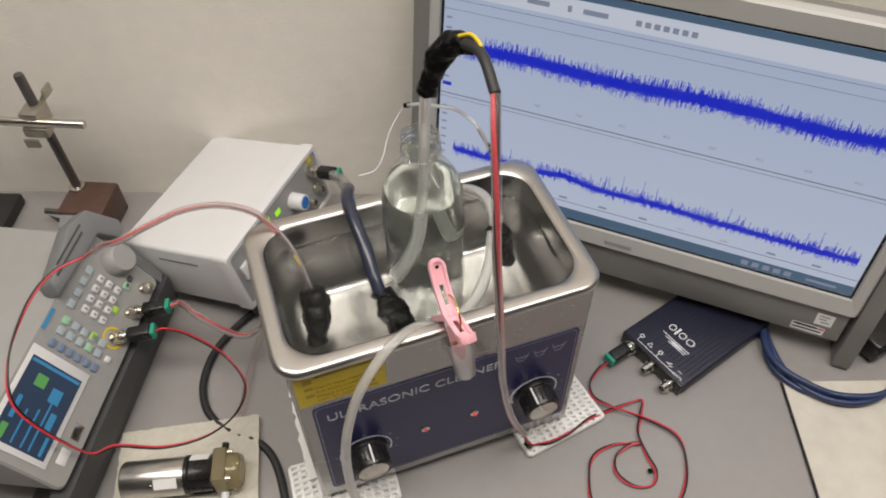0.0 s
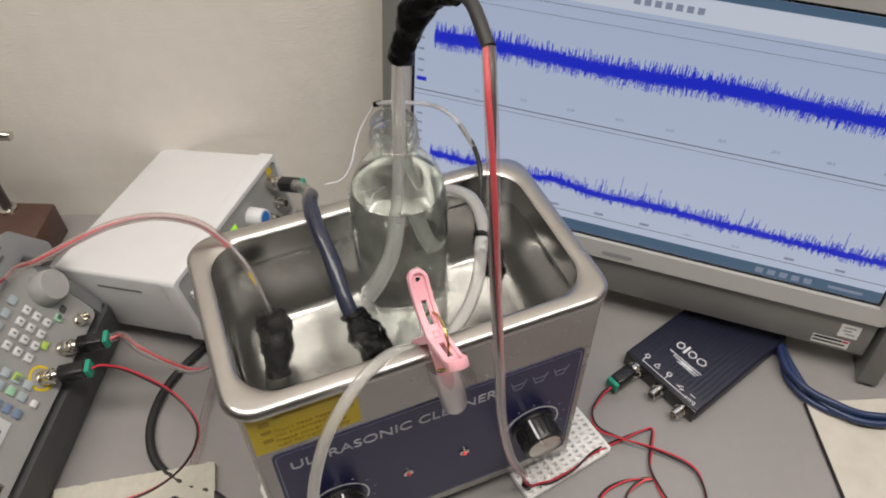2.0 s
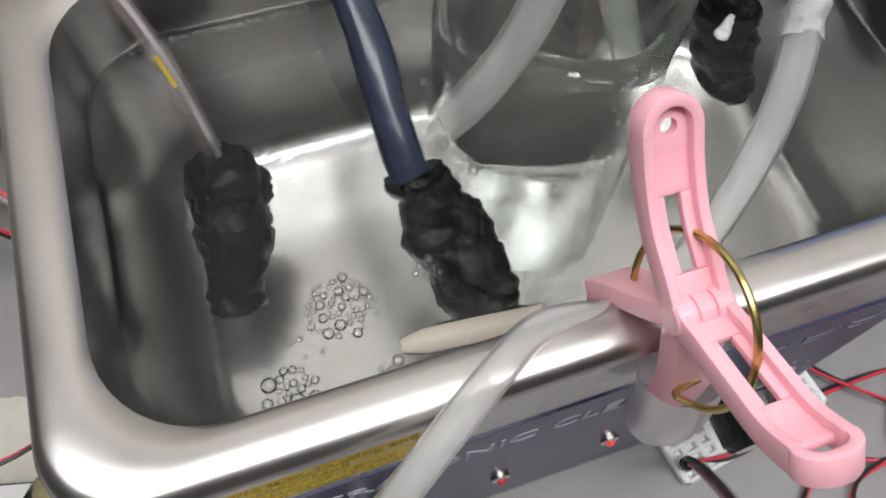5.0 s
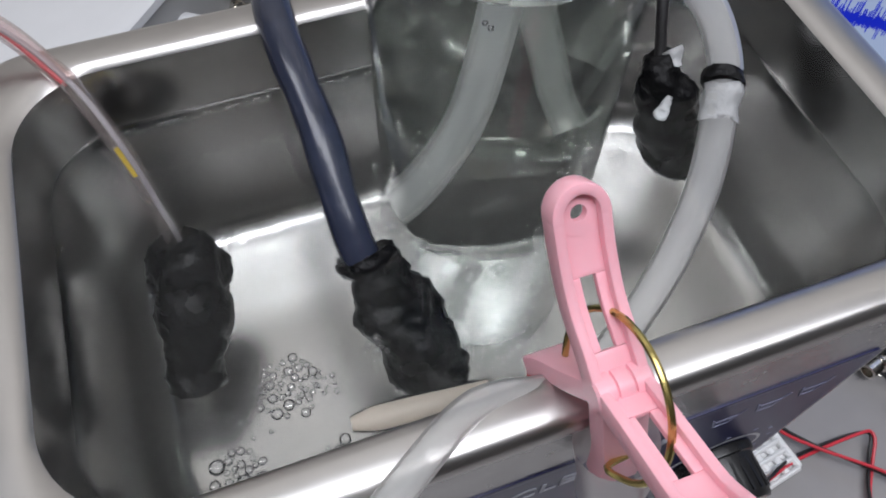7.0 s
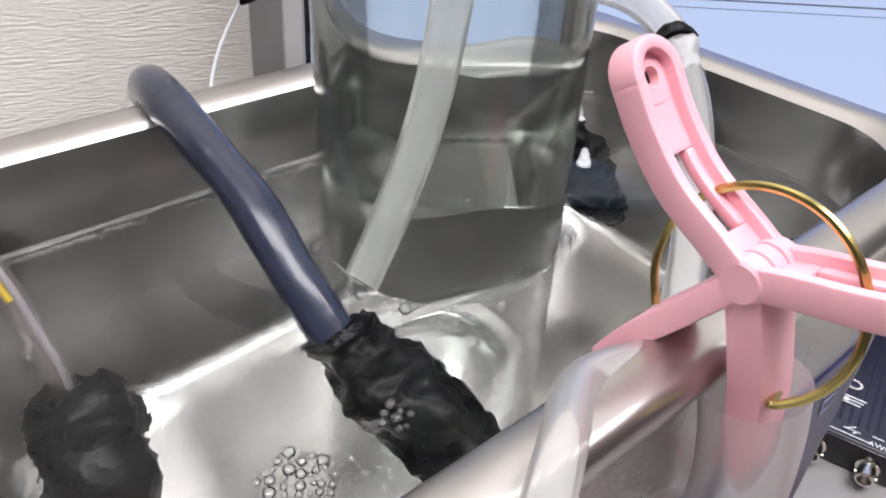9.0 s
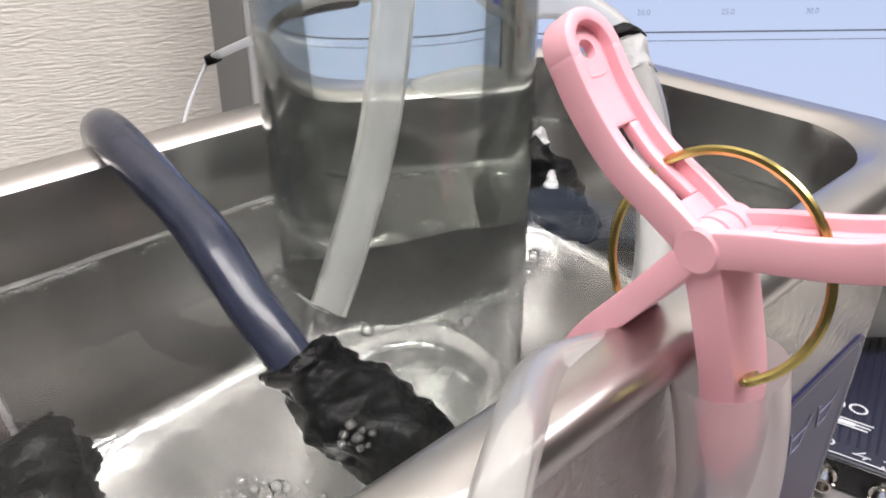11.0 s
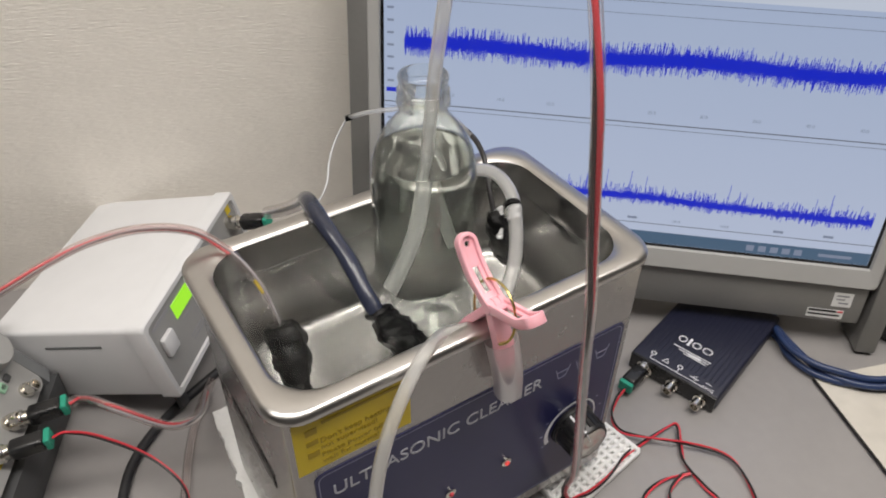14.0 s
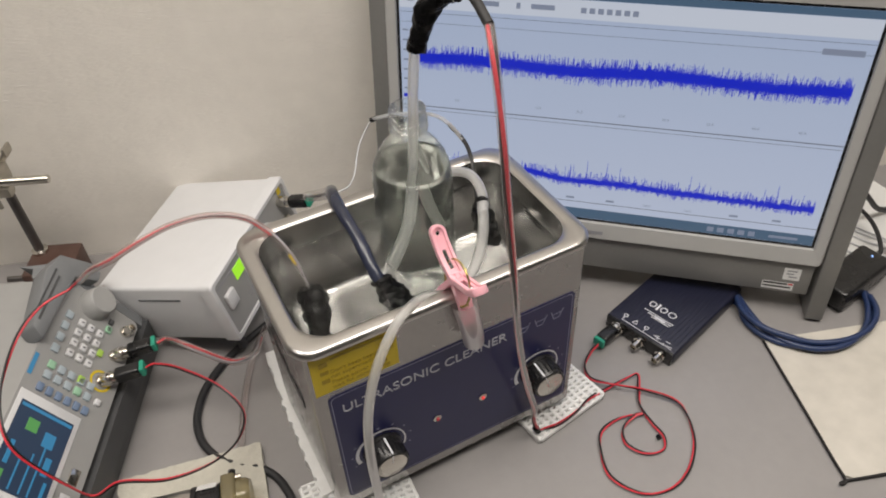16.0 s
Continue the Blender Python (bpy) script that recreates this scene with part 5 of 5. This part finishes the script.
PM = Matrix.Translation((-0.3080, 0.0812, 0.0285)) @ Matrix.Rotation(radians(-14), 4, "Z") @ Matrix.Rotation(radians(90), 4, "Y")
pump = thing("gear_pump", "small steel motor pump with a clear amber head on felt", "pump", PM)
part("motor_can", lathe([(0, 0), (0.0172, 0), (0.0185, 0.002), (0.0185, 0.058), (0.0178, 0.060), (0, 0.060)], 40), MOTOR, pump, "bright steel motor can")
part("motor_end", lathe([(0, -0.0006), (0.0100, -0.0006), (0.0100, 0.0), ], 24), WHITE, pump)
part("coupling", lathe([(0.0180, 0.060), (0.0192, 0.0605), (0.0192, 0.064), (0.0172, 0.0655), (0.0172, 0.085), (0.0185, 0.087), (0, 0.087)], 40), BLACK, pump, "black plastic coupling")
for k in range(7):
    part("coupling_rib", box(0.0022, 0.0016, 0.020, (0.0176, 0, 0.0755), m=Matrix.Rotation(radians(-140 + 40 * k), 4, "Z")), BLACK, pump, smooth=False)
part("rating_plate", box(0.0006, 0.012, 0.018, (-0.0178, 0, 0.0745), m=Matrix.Rotation(radians(-40), 4, "Z")), PAPER, pump, "white rating label", smooth=False)
part("rating_plate", box(0.0006, 0.010, 0.022, (-0.0187, 0, 0.0440), m=Matrix.Rotation(radians(45), 4, "Z")), PAPER, pump, smooth=False)
for k in range(3):
    part("screw", lathe([(0, 0.0012), (0.0014, 0.001), (0.0016, 0)], 10, Matrix.Rotation(radians(-130 + 60 * k), 4, "Z") @ Matrix.Translation((0.0184, 0, 0.030)) @ Matrix.Rotation(radians(90), 4, "Y")), CHROME, pump)
part("pump_head", box(0.038, 0.036, 0.014, (0, 0, 0.0945), 0.003, 3), RESIN, pump, "clear amber pump head")
part("head_cover", lathe([(0.0175, 0.1016), (0.0175, 0.110), (0.0150, 0.1135), (0, 0.1135)], 32), RESIN, pump)
for k in range(4):
    m = Matrix.Rotation(radians(45 + 90 * k), 4, "Z") @ Matrix.Translation((0.0195, 0, 0.1015))
    part("bolt", lathe([(0.0028, 0), (0.0028, 0.005), (0, 0.005)], 10, m), CHROME, pump, "steel cover bolt")
part("hose_port", lathe([(0.0040, 0), (0.0040, 0.016), (0.0030, 0.018), (0, 0.018)], 16, Matrix.Translation((0.010, -0.016, 0.0965)) @ TURN), WHITE, pump, "white hose port")
part("hose_port", lathe([(0.0036, 0), (0.0036, 0.010), (0, 0.010)], 14, Matrix.Translation((-0.006, 0.017, 0.0965)) @ Matrix.Rotation(radians(-90), 4, "X")), BLACK, pump)

# ---- black hose / mains cable on the bench ----
hose = thing("mains_cable", "thick black cable curving across the bench", "cable")
part("cable", sweep([(-0.085, 0.290, 0.005), (-0.118, 0.277, 0.0045), (-0.165, 0.254, 0.0045), (-0.202, 0.224, 0.0045), (-0.222, 0.190, 0.0045), (-0.2265, 0.158, 0.0045), (-0.219, 0.132, 0.0045), (-0.202, 0.109, 0.0045), (-0.182, 0.093, 0.0045), (-0.171, 0.076, 0.0045), (-0.166, 0.054, 0.0045), (-0.1655, 0.028, 0.0045), (-0.168, -0.010, 0.0045), (-0.182, -0.070, 0.0045)], 0.0042, 14), RUBBER, hose, "black rubber cable")

loop = thing("clear_tube", "limp clear plastic tube lying on the bench by the cleaner", "tube")
part("tube", sweep([(-0.118, 0.268, 0.010), (-0.135, 0.250, 0.006), (-0.152, 0.224, 0.0045), (-0.166, 0.195, 0.0045), (-0.178, 0.165, 0.0045), (-0.188, 0.138, 0.0045), (-0.195, 0.120, 0.0045)], 0.0040, 14), PVC, loop, "clear plastic tube")

# ---- blue cable coil beside the monitor ----
blue = thing("blue_cable", "coiled dark blue cable behind the monitor's foot", "cable")
coil = []
for k in range(0, 46):
    a = radians(150 + 360 * k / 18)
    s = 1 + 0.05 * math.sin(k * 0.9)
    coil.append((0.4588 + 0.0770 * s * math.cos(a), -0.0137 + 0.0720 * s * math.sin(a), 0.0045 + 0.0030 * (k % 5) / 4 + 0.0045 * (k // 18)))
part("cable", sweep([(0.3825, 0.0713, 0.0050), (0.3860, 0.0505, 0.0050)] + coil, 0.0035, 10, sub=4), BLUE_CABLE, blue, "dark blue cable")

# ---- board, adapter and cables at the monitor's side ----
mat_pts = [(0.3785, -0.0325), (0.3178, -0.1963), (0.3233, -0.2030), (0.6690, -0.3222), (0.7368, -0.1567)]
bm = bmesh.new()
lo = [bm.verts.new((x, y, 0.0003)) for x, y in mat_pts]
hi = [bm.verts.new((x, y, 0.0032)) for x, y in mat_pts]
bm.faces.new(hi)
bm.faces.new(lo[::-1])
for i in range(5):
    j = (i + 1) % 5
    bm.faces.new((lo[i], lo[j], hi[j], hi[i]))
bmesh.ops.recalc_face_normals(bm, faces=bm.faces)
pad = part("desk_board", bm, CARD, None, smooth=False)
tagged(pad, "worn cream-coloured thin board with stains and a dark edge", "board")
part("board_edge", sweep([(0.3778, -0.0332, 0.0022), (0.3472, -0.1160, 0.0022), (0.3173, -0.1968, 0.0022), (0.3223, -0.2038, 0.0022), (0.4802, -0.2582, 0.0022)], 0.0016, 6), DARK_WIRE, pad, "dark worn edge")
adapter = thing("power_adapter", "black power adapter with its lead lying beside the monitor", "adapter", pose(0.5293, -0.0202, 0.018, 0, 0, 8))
part("case", box(0.098, 0.042, 0.028, (0, 0, 0), 0.005, 3), BLACK, adapter, "black plastic case")
part("lamp", lathe([(0.0012, 0.0), (0.0012, 0.0005), (0, 0.0005)], 10, Matrix.Translation((0.035, 0.0, 0.0141))), glow("blue_led", (0.3, 0.5, 1.0), 2.0), adapter)
part("lead", sweep([(0.048, 0.0, 0.0), (0.070, 0.006, 0.004), (0.100, 0.040, 0.010), (0.120, 0.090, 0.010)], 0.0028, 8), RUBBER, adapter)
part("lead", sweep([(-0.048, 0.004, 0.0), (-0.065, 0.012, 0.004), (-0.075, 0.030, 0.0)], 0.0028, 8), RUBBER, adapter)
part("foot", box(0.090, 0.036, 0.004, (0, 0, -0.0158)), BLACK, adapter, smooth=False)
plug = thing("black_plug", "black cable plug at the monitor's side", "plug")
part("plug_body", box(0.034, 0.014, 0.018, (0.520, 0.065, 0.095), 0.003), BLACK, plug)
part("lead", sweep([(0.537, 0.065, 0.095), (0.575, 0.060, 0.086), (0.62, 0.055, 0.060), (0.66, 0.05, 0.02), (0.70, 0.05, 0.004)], 0.0036, 10), RUBBER, plug)
for k in range(5):
    y = -0.010 + 0.028 * k
    wire = thing("white_cable", "thin white cable lying loosely beside the monitor", "cable", None, "white cables")
    part("cable", sweep([(0.50 + 0.01 * k, 0.10 + 0.5 * y, 0.05 + 0.012 * k), (0.545, 0.05 + y * 0.4, 0.030 + 0.008 * k), (0.58 + 0.01 * k, 0.02 + y, 0.006), (0.62, -0.035 + y, 0.004), (0.68, 0.01 - y, 0.004)], 0.0016, 8), WHITE, wire)
sheet = part("paper_sheet", box(0.20, 0.14, 0.0012, (0.63, 0.075, 0.0012), m=None), PAPER, None, smooth=False)
tagged(sheet, "white sheet of paper under the cables", "paper")

# ---- retort stand by the wall ----
SM = pose(-0.3320, 0.5050, 0.0, 0, 0, -24)
stand = thing("retort_stand", "iron stand with a brown block base, steel rod and clamp", "stand", SM)
part("base_block", box(0.060, 0.058, 0.046, (0.019, -0.016, 0.0232), 0.003), IRON, stand, "brown painted iron block")
part("rod", lathe([(0, 0.040), (0.0058, 0.040), (0.0058, 0.222), (0.0050, 0.224), (0, 0.224)], 20), ROD, stand, "dark steel rod")
part("collar", lathe([(0.0058, 0.0462), (0.0100, 0.0462), (0.0100, 0.0500), (0.0058, 0.0510)], 24), CHROME, stand, "steel collar")
part("base_pin", lathe([(0, 0), (0.004, 0), (0.004, 0.030), (0, 0.030)], 14, Matrix.Translation((-0.0105, -0.026, 0.026)) @ Matrix.Rotation(radians(-90), 4, "Y")), ROD, stand, "steel side pin")
CZ = 0.170
part("clamp_body", box(0.022, 0.030, 0.026, (0, -0.006, CZ), 0.003), ZINC, stand, "cast zinc clamp body")
part("clamp_jaw", box(0.030, 0.016, 0.014, (0.002, -0.016, CZ - 0.013), 0.003), ZINC, stand)
part("cross_rod", lathe([(0, -0.050), (0.0052, -0.050), (0.0052, 0.062), (0.0045, 0.064), (0, 0.064)], 18, Matrix.Translation((0, -0.018, CZ)) @ Matrix.Rotation(radians(90), 4, "Y")), CHROME, stand, "steel cross rod")
part("clamp_screw", lathe([(0.0032, 0), (0.0032, 0.018), (0, 0.018)], 12, Matrix.Translation((0.006, 0.008, CZ + 0.010)) @ Matrix.Rotation(radians(35), 4, "Y")), ZINC, stand)
part("wing", box(0.004, 0.018, 0.012, (0.018, 0.008, CZ + 0.026), 0.0015, m=None), ZINC, stand)
part("wing", box(0.018, 0.004, 0.012, (-0.006, -0.026, CZ - 0.026), 0.0015, m=None), ZINC, stand)
slate = part("dark_case", box(0.12, 0.085, 0.018, (0, 0, 0.0092), 0.004), RUBBER, None, m=pose(-0.4845, 0.5365, 0.0, 0, 0, -20.7))
tagged(slate, "dark grey flat case lying on the bench by the wall", "case")
